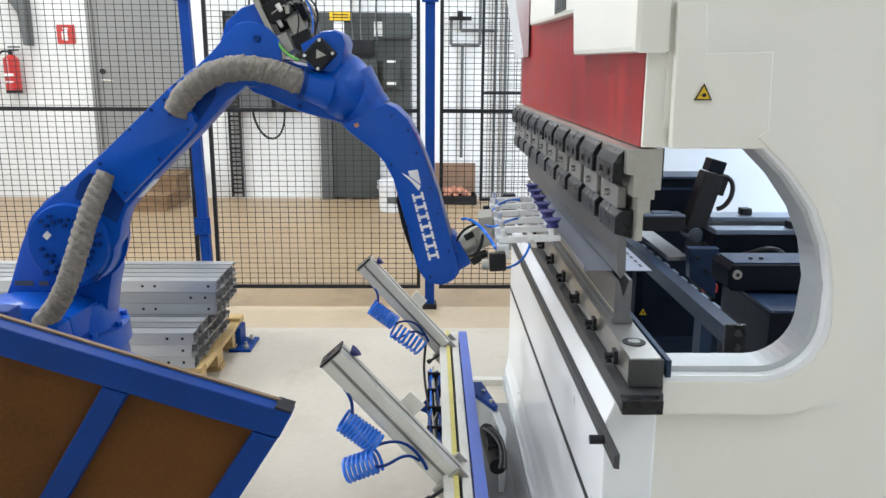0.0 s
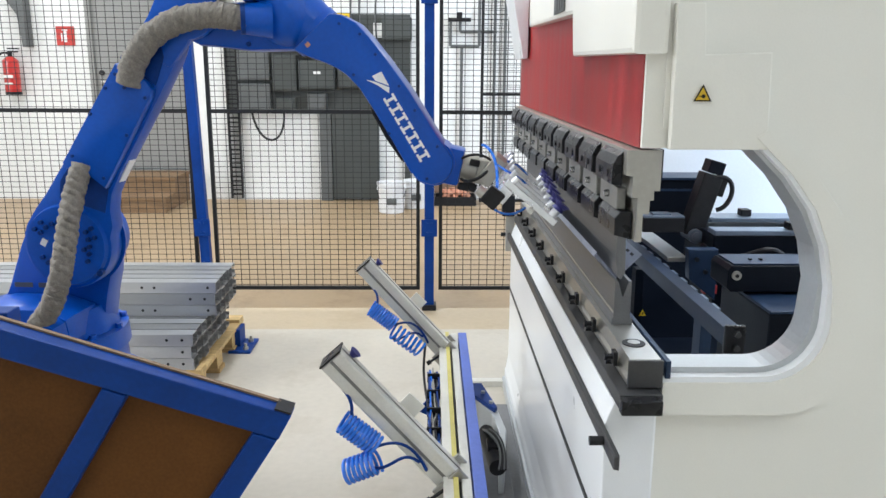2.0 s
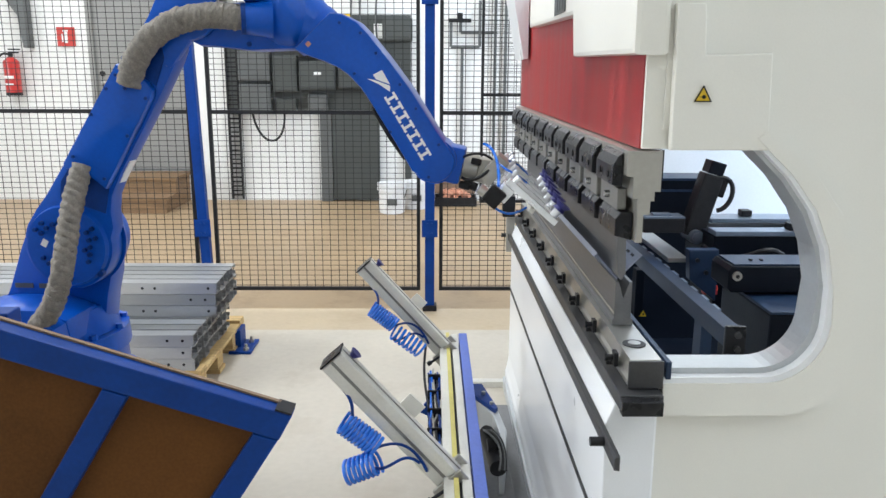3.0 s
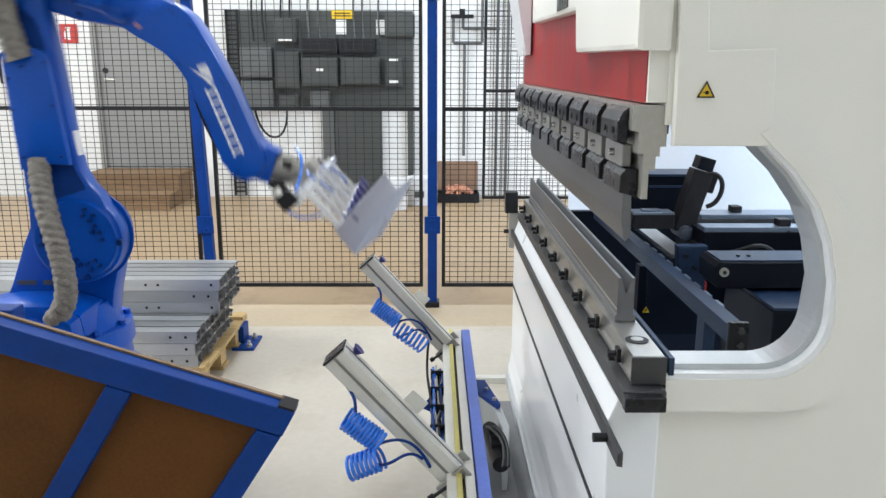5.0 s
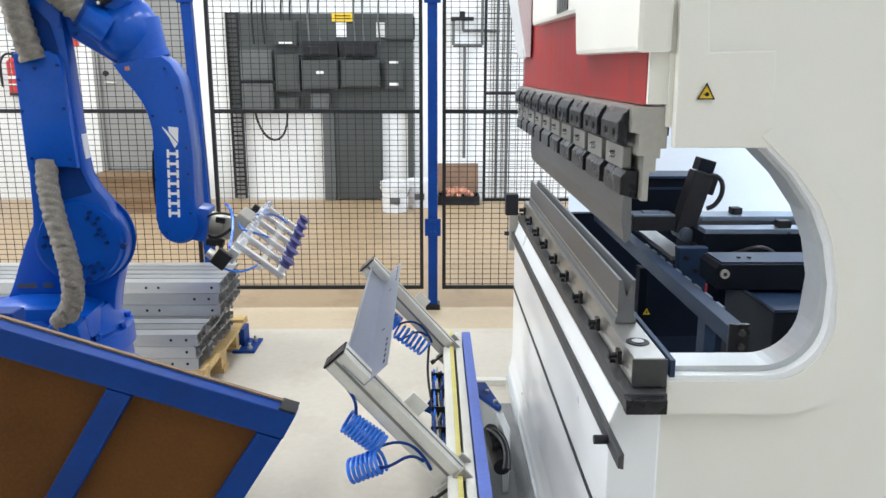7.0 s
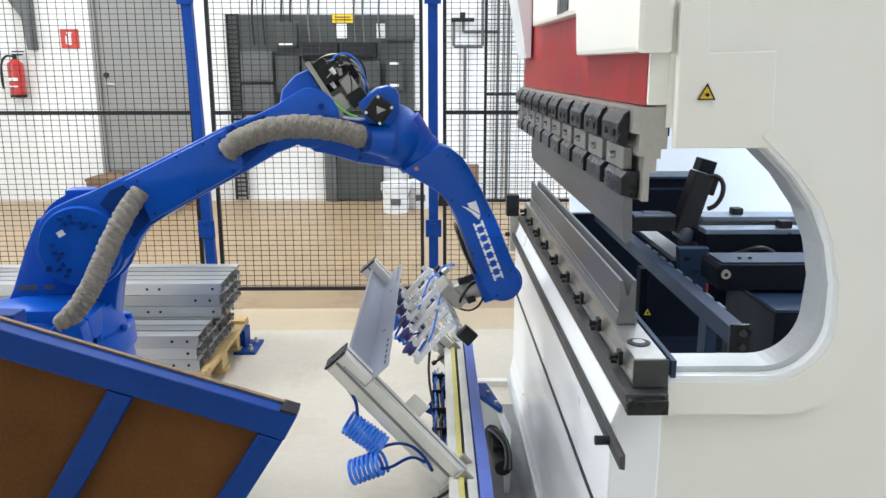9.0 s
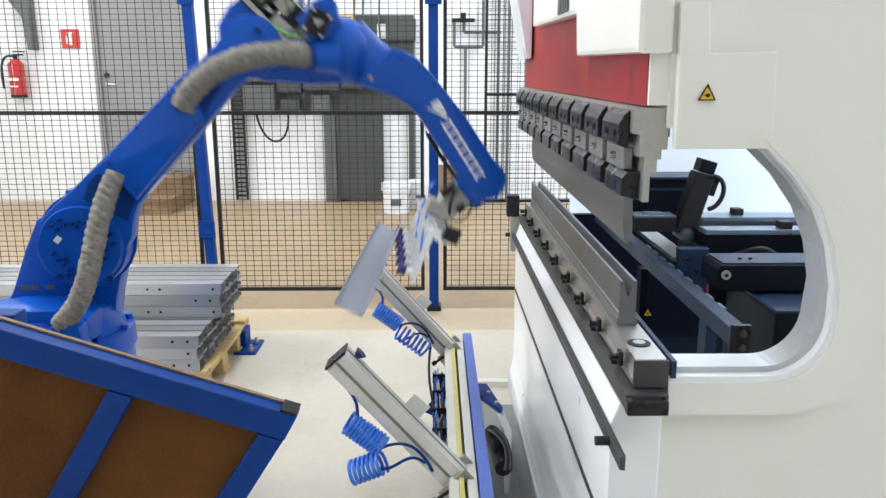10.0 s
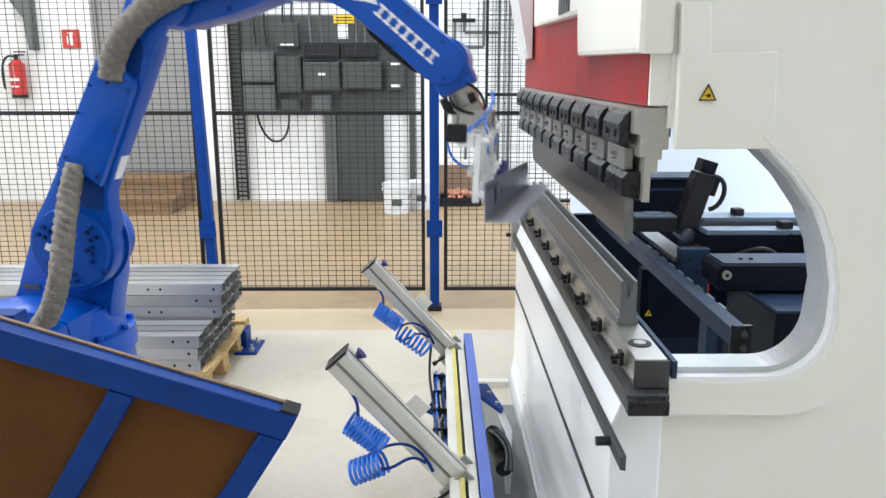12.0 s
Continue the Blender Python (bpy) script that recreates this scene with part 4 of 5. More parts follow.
def back_gauge():
    g = thing("back_gauge", pose(0, 0, 0), "black back gauge carriage with tilted stop finger", "back gauge")
    lean = pose(0.842, 2.6, 0.985, 0, 15.5, 0)
    bm = B()
    box(bm, -0.033, 0.033, -0.035, 0.035, -0.02, 0.195, 0.005, lean)
    col = part("finger_column", bm, BLACK, g)
    bm = B()
    box(bm, -0.026, 0.026, -0.035, 0.035, 0.197, 0.24, 0.004, lean)
    part("finger_cap", bm, NAVY, col)
    bm = B()
    box(bm, 0.034, 0.055, -0.025, 0.025, 0.13, 0.19, 0.005, lean)
    part("column_block", bm, BLACK, col)
    bm = B()
    rod(bm, (0.842, 2.545, 0.968), (0.842, 2.65, 0.968), 0.024, seg=18)
    rod(bm, (0.842, 2.54, 0.968), (0.842, 2.545, 0.968), 0.016, seg=18)
    part("pivot", bm, RAIL_SHEEN, g)
    quick("stop_finger", BLACK, g, (0.663, 0.8, 2.55, 2.63, 0.982, 1.03), bevel=0.003)
    # paler plates paint in the light on the finger's top
    quick("finger_plate", RAIL_SHEEN, g, (0.663, 0.8, 2.55, 2.63, 1.031, 1.036), (0.7, 0.76, 2.57, 2.61, 1.036, 1.042))
    quick("finger_tip", PALE_STEEL, g, (0.625, 0.662, 2.575, 2.605, 0.99, 1.012), bevel=0.002)
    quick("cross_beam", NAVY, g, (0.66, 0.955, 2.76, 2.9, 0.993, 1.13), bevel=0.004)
    # paler strips paint in the light line along the beam
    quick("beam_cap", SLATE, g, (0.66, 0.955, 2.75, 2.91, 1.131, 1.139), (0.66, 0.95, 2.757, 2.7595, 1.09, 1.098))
    quick("slide_rail", RAIL_SHEEN, g, (0.894, 1.9, 2.6, 2.7, 1.008, 1.022), bevel=0.002)
    quick("slide_rail", RAIL_SHEEN, g, (0.86, 1.9, 2.43, 2.5, 0.996, 1.012), bevel=0.002)
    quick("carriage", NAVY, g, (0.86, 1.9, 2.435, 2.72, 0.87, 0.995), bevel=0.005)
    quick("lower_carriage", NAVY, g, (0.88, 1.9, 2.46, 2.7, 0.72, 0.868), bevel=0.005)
    bm = B()
    slab(bm, [(0.763, 0.962), (0.858, 0.962), (0.858, 0.795), (0.771, 0.866)], "y", 2.38, 2.42, 0.004)
    part("knee_plate", bm, SLATE, g)
    for x, z in ((0.79, 0.93), (0.82, 0.89)):
        bm = B()
        rod(bm, (x, 2.38, z), (x, 2.372, z), 0.007, seg=10)
        part("plate_screw", bm, BLACK, g)
    bm = B()
    slab(bm, [(0.784, 0.915), (0.794, 0.904), (1.6, 0.904), (1.6, 0.978), (0.794, 0.978), (0.784, 0.965)], "y", 2.1, 2.24, 0.003)
    part("arm_beam", bm, NAVY, g)
    # paler slab paints in the sheen on the arm's top
    quick("arm_lid", SLATE, g, (0.8, 1.6, 2.11, 2.23, 0.979, 0.983))
    for x in (0.86, 0.89):
        quick("lid_stud", BLACK, g, (x, x + 0.008, 2.15, 2.16, 0.9835, 0.988))
    bm = B()
    rod(bm, (0.806, 2.099, 0.952), (0.806, 2.092, 0.952), 0.013, seg=18)
    screw = part("arm_screw", bm, PALE_STEEL, g)
    bm = B()
    rod(bm, (0.806, 2.0915, 0.952), (0.806, 2.09, 0.952), 0.006, seg=6)
    part("socket", bm, BLACK, screw)
    quick("red_cover", SIGN_RED, g, (0.835, 0.879, 2.42, 2.45, 0.805, 0.835), bevel=0.004, label="small dark red cover")
    bm = B()
    sweep(bm, bezier((0.845, 2.5, 0.95), (0.95, 2.38, 0.87), (0.99, 2.38, 1.02), (1.08, 2.4, 0.93), 14) + bezier((1.08, 2.4, 0.93), (1.16, 2.41, 0.88), (1.22, 2.41, 0.99), (1.5, 2.41, 0.965), 12)[1:], 0.009, 8)
    smooth(part("cable", bm, BLACK, g))
    bm = B()
    sweep(bm, bezier((0.9, 2.57, 1.165), (0.985, 2.57, 1.18), (0.965, 2.57, 1.06), (0.91, 2.57, 1.055), 12), 0.008, 8)
    smooth(part("cable", bm, BLACK, g))
    quick("stud", BLACK, g, (1.02, 1.055, 2.63, 2.67, 1.0225, 1.045), bevel=0.003)
    quick("stud", BLACK, g, (1.1, 1.14, 2.44, 2.48, 1.0125, 1.036), bevel=0.003)
    return g


# joint angles of the robot: seconds, swing, upper arm, forearm, flange, twist (degrees)
BENDING = [
    (0, -2.4, 44.3, -64.7, 31.3, 0),
    (0.8, -2.4, 44.3, -64.7, 31.3, 0),
    (1, -2.8, 47.2, -63.4, 27.2, 0),
    (1.2, -3.2, 50.4, -61.2, 21.0, 0),
    (1.5, -3.7, 55.3, -56.5, 12.8, 0),
    (1.8, -4.2, 59.2, -51.0, -1.4, 0),
    (2, -4.6, 59.5, -48.2, -11.5, 0),
    (2.5, -4.5, 59.6, -47.7, -12.5, 0),
    (3.2, -4.5, 59.6, -47.7, -12.5, 0),
    (3.7, -3.5, 72.2, -47.7, -15.6, 0),
    (4.2, -1.8, 88.4, -44.2, -19.6, 0),
]
LAYING_DOWN = [
    (4.8, 0.1, 104.3, -42.7, -21.9, 0),
    (5, 1.8, 96.1, -58.5, -20.6, 0),
    (5.2, 2.3, 66.8, -89.3, -11.0, 0),
    (5.4, 4.6, 59.2, -99.5, -14.4, 0),
    (5.5, 4.8, 59.3, -99.5, -14.5, 0),
    (6, 4.8, 59.3, -99.5, -14.5, 0),
    (6.2, 5.2, 53.8, -107.0, -14.7, 0),
    (6.4, 5.7, 52.4, -109.4, -13.6, 0),
    (6.5, 5.9, 51.5, -110.5, -12.5, 0),
    (6.6, 4.5, 58.8, -105.5, -11.4, 0),
    (6.7, 3.0, 73.4, -94.0, -11.2, 0),
    (6.8, 3.7, 83.3, -88.2, -10.0, 0),
    (7, 5.1, 93.2, -81.4, -10.7, 0),
    (7.2, 3.3, 94.2, -78.4, -11.1, 0),
]
PICKING_UP = [
    (7.6, 4.0, 97.1, -52.8, -36.3, 60),
    (8.1, 4.8, 69.5, -50.9, -96.1, 130),
    (8.5, 5.6, 40.1, -57.7, -149.9, 178),
    (8.8, 6.1, 28.4, -58.0, -160.0, 180),
    (9.5, 6.0, 30.1, -58.5, -160.0, 180),
    (9.6, 5.6, 31.1, -57.6, -160.0, 180),
    (9.7, 5.2, 33.8, -55.9, -160.0, 180),
    (9.9, 5.1, 41.0, -51.6, -152.1, 181),
    (10.1, 4.6, 56.1, -40.5, -128.4, 184),
]
TURNING = [
    (10.3, 4.0, 74.9, -31.0, -113.2, 185),
    (10.4, 4.3, 84.8, -27.1, -93.4, 187),
    (10.5, 4.5, 93.9, -22.8, -79.4, 190),
    (10.6, 4.4, 106.3, -16.6, -69.3, 199),
    (10.8, 2.2, 117.4, -8.7, -44.2, 238),
    (11, 0.0, 122.5, -5.7, -34.9, 266),
    (11.2, -3.0, 128.3, -4.3, -37.8, 285),
    (11.4, -5.0, 114.2, -8.3, -41.5, 338),
    (11.5, -5.5, 106.6, -11.7, -47.6, 349),
    (11.6, -6.0, 97.0, -16.8, -51.5, 353),
    (11.7, -6.5, 84.4, -22.5, -54.0, 356),
    (11.8, -6.9, 73.9, -28.3, -58.0, 358),
    (12, -7.8, 65.3, -29.6, -64.0, 360),
]


# ---- robot ----
BASE = Vector((-1.2647, 2.46, 0.0))
SHOULDER, UPPER, FORE, OFFSET = Vector((0.1498, 0.0, 0.9792)), 0.8188, 0.8076, 0.2356
GRIP_BEND, GRIP_OUT = 28.0, 0.2


def turn_y(a):
    return pose(0, 0, 0, 0, -a, 0)


def joints_at(t):
    rows = BENDING + LAYING_DOWN + PICKING_UP + TURNING
    ts = [r[0] for r in rows]
    i = max(0, min(len(rows) - 2, sum(1 for q in ts if q <= t) - 1))
    a, b = rows[i], rows[i + 1]
    p, n = rows[max(i - 1, 0)], rows[min(i + 2, len(rows) - 1)]
    u = (t - a[0]) / (b[0] - a[0])
    h = b[0] - a[0]
    out = []
    for k in range(1, 6):
        def slope(x, y, z):
            l, r = (y[k] - x[k]) / max(y[0] - x[0], 1e-6), (z[k] - y[k]) / max(z[0] - y[0], 1e-6)
            return 0.0 if l * r <= 0 else 2 * l * r / (l + r)
        ma = slope(p, a, b) if p is not a else 0.0
        mb = slope(a, b, n) if n is not b else (b[k] - a[k]) / h
        out.append((2 * u ** 3 - 3 * u * u + 1) * a[k] + (u ** 3 - 2 * u * u + u) * h * ma + (3 * u * u - 2 * u ** 3) * b[k] + (u ** 3 - u * u) * h * mb)
    return out


def links(t):
    s, up, fo, fl, tw = joints_at(t)
    swing = pose(0, 0, 0, 0, 0, s)
    upper = swing @ Matrix.Translation(SHOULDER) @ turn_y(up)
    elbow = upper @ Vector((UPPER, 0, 0))
    fore = Matrix.Translation(elbow) @ swing @ turn_y(fo)
    wrist = Matrix.Translation(fore @ Vector((FORE, 0, OFFSET))) @ swing @ turn_y(fl)
    grip = wrist @ pose(0, 0, 0, tw, 0, 0) @ pose(GRIP_OUT, 0, 0) @ pose(0, 0, 0, 0, GRIP_BEND, 0)
    return {"turret": swing, "upper_arm": upper, "forearm": fore, "wrist_arm": fore, "wrist": wrist, "gripper": grip}


def hose_points(t, n_low, n_high):
    k = links(t)
    low0, low1 = k["turret"] @ Vector((0.135, -0.24, 0.775)), k["upper_arm"] @ Vector((0.25, -0.105, 0.045))
    d1 = (k["upper_arm"].to_3x3() @ Vector((1, 0.1, 0.0)) + Vector((0, 0, 0.7))).normalized()
    low = bezier(low0, low0 + k["turret"].to_3x3() @ Vector((0.12, -0.03, 0.09)), low1 - d1 * 0.16 + Vector((0.0, -0.06, 0)), low1, n_low)
    up0, up1 = k["upper_arm"] @ Vector((0.555, -0.115, 0.028)), k["forearm"] @ Vector((0.16, -0.11, 0.115))
    du = (k["upper_arm"].to_3x3() @ Vector((1, -0.12, 0.2))).normalized()
    df = (k["forearm"].to_3x3() @ Vector((0.8, 0.05, 0.6))).normalized()
    reach = 0.15 + 0.5 * max(0.0, 0.42 - (up1 - up0).length)
    high = bezier(up0, up0 + du * reach, up1 - df * reach, up1, n_high)
    return low, high


def along(pts, i):
    d = (pts[i + 1] - pts[i])
    q = d.to_track_quat("X", "Z").to_matrix().to_4x4()
    return Matrix.Translation((pts[i] + pts[i + 1]) / 2) @ q


N_LOW, N_HIGH = 13, 14


def robot():
    r = thing("industrial_robot", Matrix.Translation(BASE), "blue six-axis industrial robot with grey sleeved hose and suction gripper", "robot")
    made = {}
    # plinth and base
    quick("plinth", FRAME_BLUE, r, (-0.32, 0.32, -0.32, 0.32, 0, 0.4), bevel=0.01)
    bm = B()
    rod(bm, (0, 0, 0.4), (0, 0, 0.5), 0.33, 0.3, 40)
    rod(bm, (0, 0, 0.5), (0, 0, 0.62), 0.26, 0.25, 40)
    rod(bm, (0, 0, 0.62), (0, 0, 0.68), 0.265, 0.26, 40)
    for k in range(12):
        a = math.pi * k / 6
        rod(bm, (0.245 * math.cos(a), 0.245 * math.sin(a), 0.68), (0.245 * math.cos(a), 0.245 * math.sin(a), 0.695), 0.012, seg=6)
    smooth(part("base", bm, ROBOT_BLUE, r), 35)
    # turret
    bm = B()
    rod(bm, (0, 0, 0.682), (0, 0, 0.76), 0.235, 0.2, 40)
    slab(bm, [(-0.2, 0.7), (0.21, 0.7), (0.225, 0.79), (0.243, 0.86)] + arc(0.151, 0.98, 0.122, -38, 118, 20) + [(-0.005, 1.045), (-0.05, 0.95), (-0.1, 0.82), (-0.14, 0.74)], "y", 0.0, 0.1, 0.016)
    slab(bm, [(-0.24, 0.7), (0.2, 0.7), (0.19, 0.77), (0.1, 0.8), (-0.06, 0.8), (-0.17, 0.78), (-0.22, 0.74)], "y", -0.19, -0.002, 0.02)
    rod(bm, (0.151, -0.004, 0.98), (0.151, 0.014, 0.98), 0.152, 0.148, 48)
    box(bm, 0.085, 0.168, 0.02, 0.09, 1.085, 1.135, 0.006)
    smooth(part("turret", bm, ROBOT_BLUE, r), 35)
    made["turret"] = r.children[-1]
    tu = made["turret"]
    bm = B()
    rod(bm, (-0.31, -0.06, 0.775), (-0.2, -0.06, 0.785), 0.042, 0.042, 24)
    rod(bm, (-0.33, -0.06, 0.773), (-0.31, -0.06, 0.775), 0.034, 0.038, 24)
    smooth(part("motor", bm, BLACK, tu, "black swing motor"), 35)
    for x in (-0.09, -0.06, -0.03):
        bm = B()
        rod(bm, (x, -0.19, 0.755), (x, -0.2, 0.755), 0.009, seg=6)
        part("bolt", bm, FRAME_BLUE, tu)
    bm = B()
    rod(bm, (-0.17, -0.2, 0.72), (-0.12, -0.2, 0.72), 0.022)
    rod(bm, (-0.2, -0.23, 0.705), (-0.13, -0.23, 0.705), 0.016)
    part("connector", bm, BRIGHT_STEEL, tu)
    bm = B()
    slab(bm, [(0.07, 0.7), (0.2, 0.7), (0.19, 0.765), (0.16, 0.785), (0.11, 0.77), (0.08, 0.74)], "y", -0.265, -0.191, 0.012)
    smooth(part("hose_bracket", bm, ROBOT_BLUE, tu), 35)
    bm = B()
    box(bm, -0.08, -0.02, -0.003, -0.0005, 0.815, 0.83)
    box(bm, 0.0, 0.03, -0.003, -0.0005, 0.815, 0.83)
    part("label", bm, CABINET_MID, tu)
    # upper arm: its own space has x from shoulder to elbow
    bm = B()
    slab(bm, arc(0, -0.006, 0.14, 92, 310, 30) + [(0.125, -0.105), (0.165, -0.078), (0.21, -0.06), (0.29, -0.054), (0.43, -0.056), (0.55, -0.058), (0.66, -0.056), (0.71, -0.05), (0.71, 0.07), (0.65, 0.085), (0.57, 0.095), (0.44, 0.1), (0.31, 0.106), (0.247, 0.111), (0.17, 0.117), (0.11, 0.121), (0.05, 0.13)], "y", -0.08, -0.006, 0.012)
    # elbow ear, in front of the forearm
    slab(bm, [(0.64, -0.05), (0.72, -0.062)] + arc(0.8165, -0.01, 0.093, 215, 430, 20) + [(0.8, 0.077), (0.74, 0.074), (0.64, 0.08)], "y", -0.084, -0.052, 0.01)
    ua = made["upper_arm"] = smooth(part("upper_arm", bm, ROBOT_BLUE, r), 30)
    bm = B()
    rod(bm, (0, -0.079, -0.008), (0, -0.094, -0.008), 0.128, 0.122, 48)
    smooth(part("shoulder_disc", bm, ROBOT_BLUE, ua), 30)
    for c in (57, 180, 300):
        for q, rad in ((-2.4, 0.082), (-1.2, 0.078), (0, 0.077), (1.2, 0.079), (2.4, 0.083), (-0.6, 0.06), (1.2, 0.1), (2.4, 0.104)):
            bm = B()
            a = radians(c + q * 14)
            rod(bm, (rad * math.cos(a), -0.093, rad * math.sin(a) - 0.008), (rad * math.cos(a), -0.105, rad * math.sin(a) - 0.008), 0.0072, 0.0066, seg=8)
            part("bolt", bm, FRAME_BLUE, ua)
    for x, z in ((-0.118, -0.02), (-0.02, -0.138), (0.866, 0.004), (0.6, 0.075)):
        bm = B()
        rod(bm, (x, -0.08, z), (x, -0.099, z), 0.01, seg=8)
        part("cap_screw", bm, FRAME_BLUE, ua)
    bm = B()
    box(bm, -0.036, -0.014, -0.0965, -0.093, 0.046, 0.064)
    part("label", bm, PAPER, ua)
    bm = B()
    slab(bm, [(0.232, -0.046), (0.54, -0.047), (0.565, -0.04), (0.578, -0.015), (0.577, 0.086), (0.235, 0.1), (0.224, 0.085), (0.238, 0.05), (0.242, 0.02), (0.236, -0.02)], "y", -0.115, -0.079, 0.009)
    smooth(part("hose_cover", bm, ROBOT_BLUE, ua), 30)
    # flat dark blue plates stand in for the shaded hose hollows
    bm = B()
    slab(bm, [(0.135, 0.02), (0.121, 0.075), (0.17, 0.095), (0.23, 0.09), (0.236, 0.03), (0.23, -0.041), (0.153, -0.066)], "y", -0.0825, -0.079)
    part("hose_recess", bm, FRAME_BLUE, ua)
    bm = B()
    slab(bm, [(0.576, -0.035), (0.66, -0.02), (0.72, 0.03), (0.7, 0.065), (0.576, 0.08)], "y", -0.0865, -0.083)
    part("hose_recess", bm, FRAME_BLUE, ua)
    for x, z in ((0.26, -0.03), (0.27, 0.08), (0.41, 0.085), (0.41, -0.035), (0.55, 0.07), (0.535, -0.035), (0.5, 0.078), (0.53, 0.03)):
        bm = B()
        rod(bm, (x, -0.114, z), (x, -0.119, z), 0.005, seg=8)
        part("cover_screw", bm, FRAME_BLUE, ua)
    bm = B()
    slab(bm, [(0.255, -0.0585), (0.33, -0.0585), (0.33, -0.0545), (0.255, -0.0545)], "y", -0.065, -0.025)
    part("side_label", bm, MARK_WHITE, ua)
    # forearm: x along the roll axis, which runs OFFSET beside the elbow
    bm = B()
    outline = arc(0, 0, 0.098, 215, 318, 12) + [(0.106, -0.052), (0.14, -0.018), (0.213, 0.046), (0.28, 0.125), (0.303, 0.15), (0.316, 0.2), (0.305, 0.285), (0.25, 0.27), (0.16, 0.21), (0.11, 0.14), (0.062, 0.076), (-0.118, 0.076), (-0.124, 0.03), (-0.108, -0.03)]
    slab(bm, outline, "y", -0.05, 0.1, 0.016)
    fa = made["forearm"] = smooth(part("forearm", bm, ROBOT_BLUE, r), 35)
    bm = B()
    v = bmesh.ops.create_uvsphere(bm, u_segments=32, v_segments=18, radius=1.0)["verts"]
    bmesh.ops.transform(bm, matrix=pose(0.205, -0.0, 0.195, 0, 15, 0) @ Matrix.Diagonal((0.105, 0.118, 0.092, 1)), verts=v)
    rod(bm, (0.2, 0, 0.205), (0.3, 0, 0.225), 0.096, 0.076, 36)
    rod(bm, (0.288, 0, 0.223), (0.31, 0, 0.227), 0.081, 0.08, 36)
    rod(bm, (0.15, -0.11, 0.105), (0.205, -0.085, 0.165), 0.041, 0.052, 24)
    smooth(part("roll_housing", bm, ROBOT_BLUE, fa), 35)
    bm = B()
    rod(bm, (0.158, -0.111, 0.113), (0.15, -0.115, 0.104), 0.043, seg=24)
    part("hose_clamp", bm, FRAME_BLUE, fa)
    for a in range(10):
        q = radians(36 * a)
        bm = B()
        rod(bm, (0.31, 0.07 * math.cos(q), 0.227 + 0.07 * math.sin(q)), (0.318, 0.07 * math.cos(q), 0.227 + 0.07 * math.sin(q)), 0.006, seg=6)
        part("flange_bolt", bm, FRAME_BLUE, fa)
    bm = B()
    slab(bm, [(0.05, 0.15), (0.043, 0.225), (0.056, 0.26), (0.075, 0.274), (0.1, 0.272), (0.145, 0.24), (0.16, 0.2), (0.12, 0.14)], "y", -0.105, 0.05, 0.012)
    smooth(part("motor_mount", bm, ROBOT_BLUE, fa), 35)
    bm = B()
    box(bm, -0.034, 0.034, -0.14, -0.1, -0.038, 0.038, 0.009, pose(0.1, 0, 0.192, 0, -20, 0))
    mo = part("motor", bm, BLACK, fa, "black servo motor")
    for dx, dz in ((-0.026, -0.03), (0.026, -0.03), (-0.026, 0.03), (0.026, 0.03)):
        bm = B()
        c = pose(0.1, 0, 0.192, 0, -20, 0) @ Vector((dx, 0, dz))
        rod(bm, (c.x, -0.139, c.z), (c.x, -0.1435, c.z), 0.005, seg=8)
        part("motor_screw", bm, SCREW, mo)
    bm = B()
    slab(bm, [(0.085, 0.193), (0.107, 0.181), (0.111, 0.211)], "y", -0.1425, -0.139)
    part("warning_label", bm, PALE_STEEL, fa)
    for x, z in ((0.285, 0.165), (0.2, 0.06)):
        bm = B()
        rod(bm, (x, -0.049, z), (x, -0.056, z), 0.007, seg=8)
        part("arm_screw", bm, FRAME_BLUE, fa)
    # valve tray over the elbow
    bm = B()
    box(bm, -0.135, 0.062, -0.075, 0.1, 0.077, 0.083, 0.001)
    box(bm, -0.135, 0.062, -0.076, -0.072, 0.083, 0.092)
    part("mounting_plate", bm, PALE_STEEL, fa)
    for x0, x1, y0, y1, z0, z1, mt in ((-0.005, 0.05, -0.06, 0.02, 0.084, 0.122, PALE_STEEL), (-0.1, -0.045, -0.06, 0.0, 0.09, 0.16, BLACK), (-0.04, 0.035, -0.045, 0.03, 0.135, 0.178, PALE_STEEL), (0.012, 0.06, -0.062, 0.0, 0.128, 0.185, BLACK),
                                      (-0.125, -0.1, -0.05, 0.05, 0.09, 0.135, BLACK), (-0.09, -0.02, 0.02, 0.09, 0.09, 0.185, BLACK), (-0.06, -0.015, -0.05, 0.0, 0.18, 0.2, NAVY)):
        quick("valve_block", mt, fa, (x0, x1, y0, y1, z0, z1), bevel=0.004)
    for q in range(12):
        bm = B()
        w = random.Random(q)
        rod(bm, (-0.0, 0, 0), (0.022, 0, 0.004), 0.008, 0.006, 10)
        bmesh.ops.transform(bm, matrix=pose(w.uniform(-0.12, 0.04), w.uniform(-0.08, 0.03), w.uniform(0.1, 0.19), w.uniform(0, 60), w.uniform(0, 60), 0), verts=bm.verts)
        part("fitting", bm, w.choice((BLACK, BLACK, PALE_STEEL, PAPER)), fa)
    for q in range(13):
        bm = B()
        w = random.Random(q + 40)
        p0 = Vector((w.uniform(-0.125, -0.03), w.uniform(-0.08, 0.06), w.uniform(0.095, 0.15)))
        p3 = Vector((w.uniform(0.0, 0.07), w.uniform(-0.07, 0.06), w.uniform(0.14, 0.2)))
        sweep(bm, bezier(p0, p0 + Vector((-0.03, w.uniform(-0.03, 0.03), 0.09)), p3 + Vector((-0.06, 0, 0.06)), p3, 12), w.choice((0.002, 0.0028, 0.004)), 6)
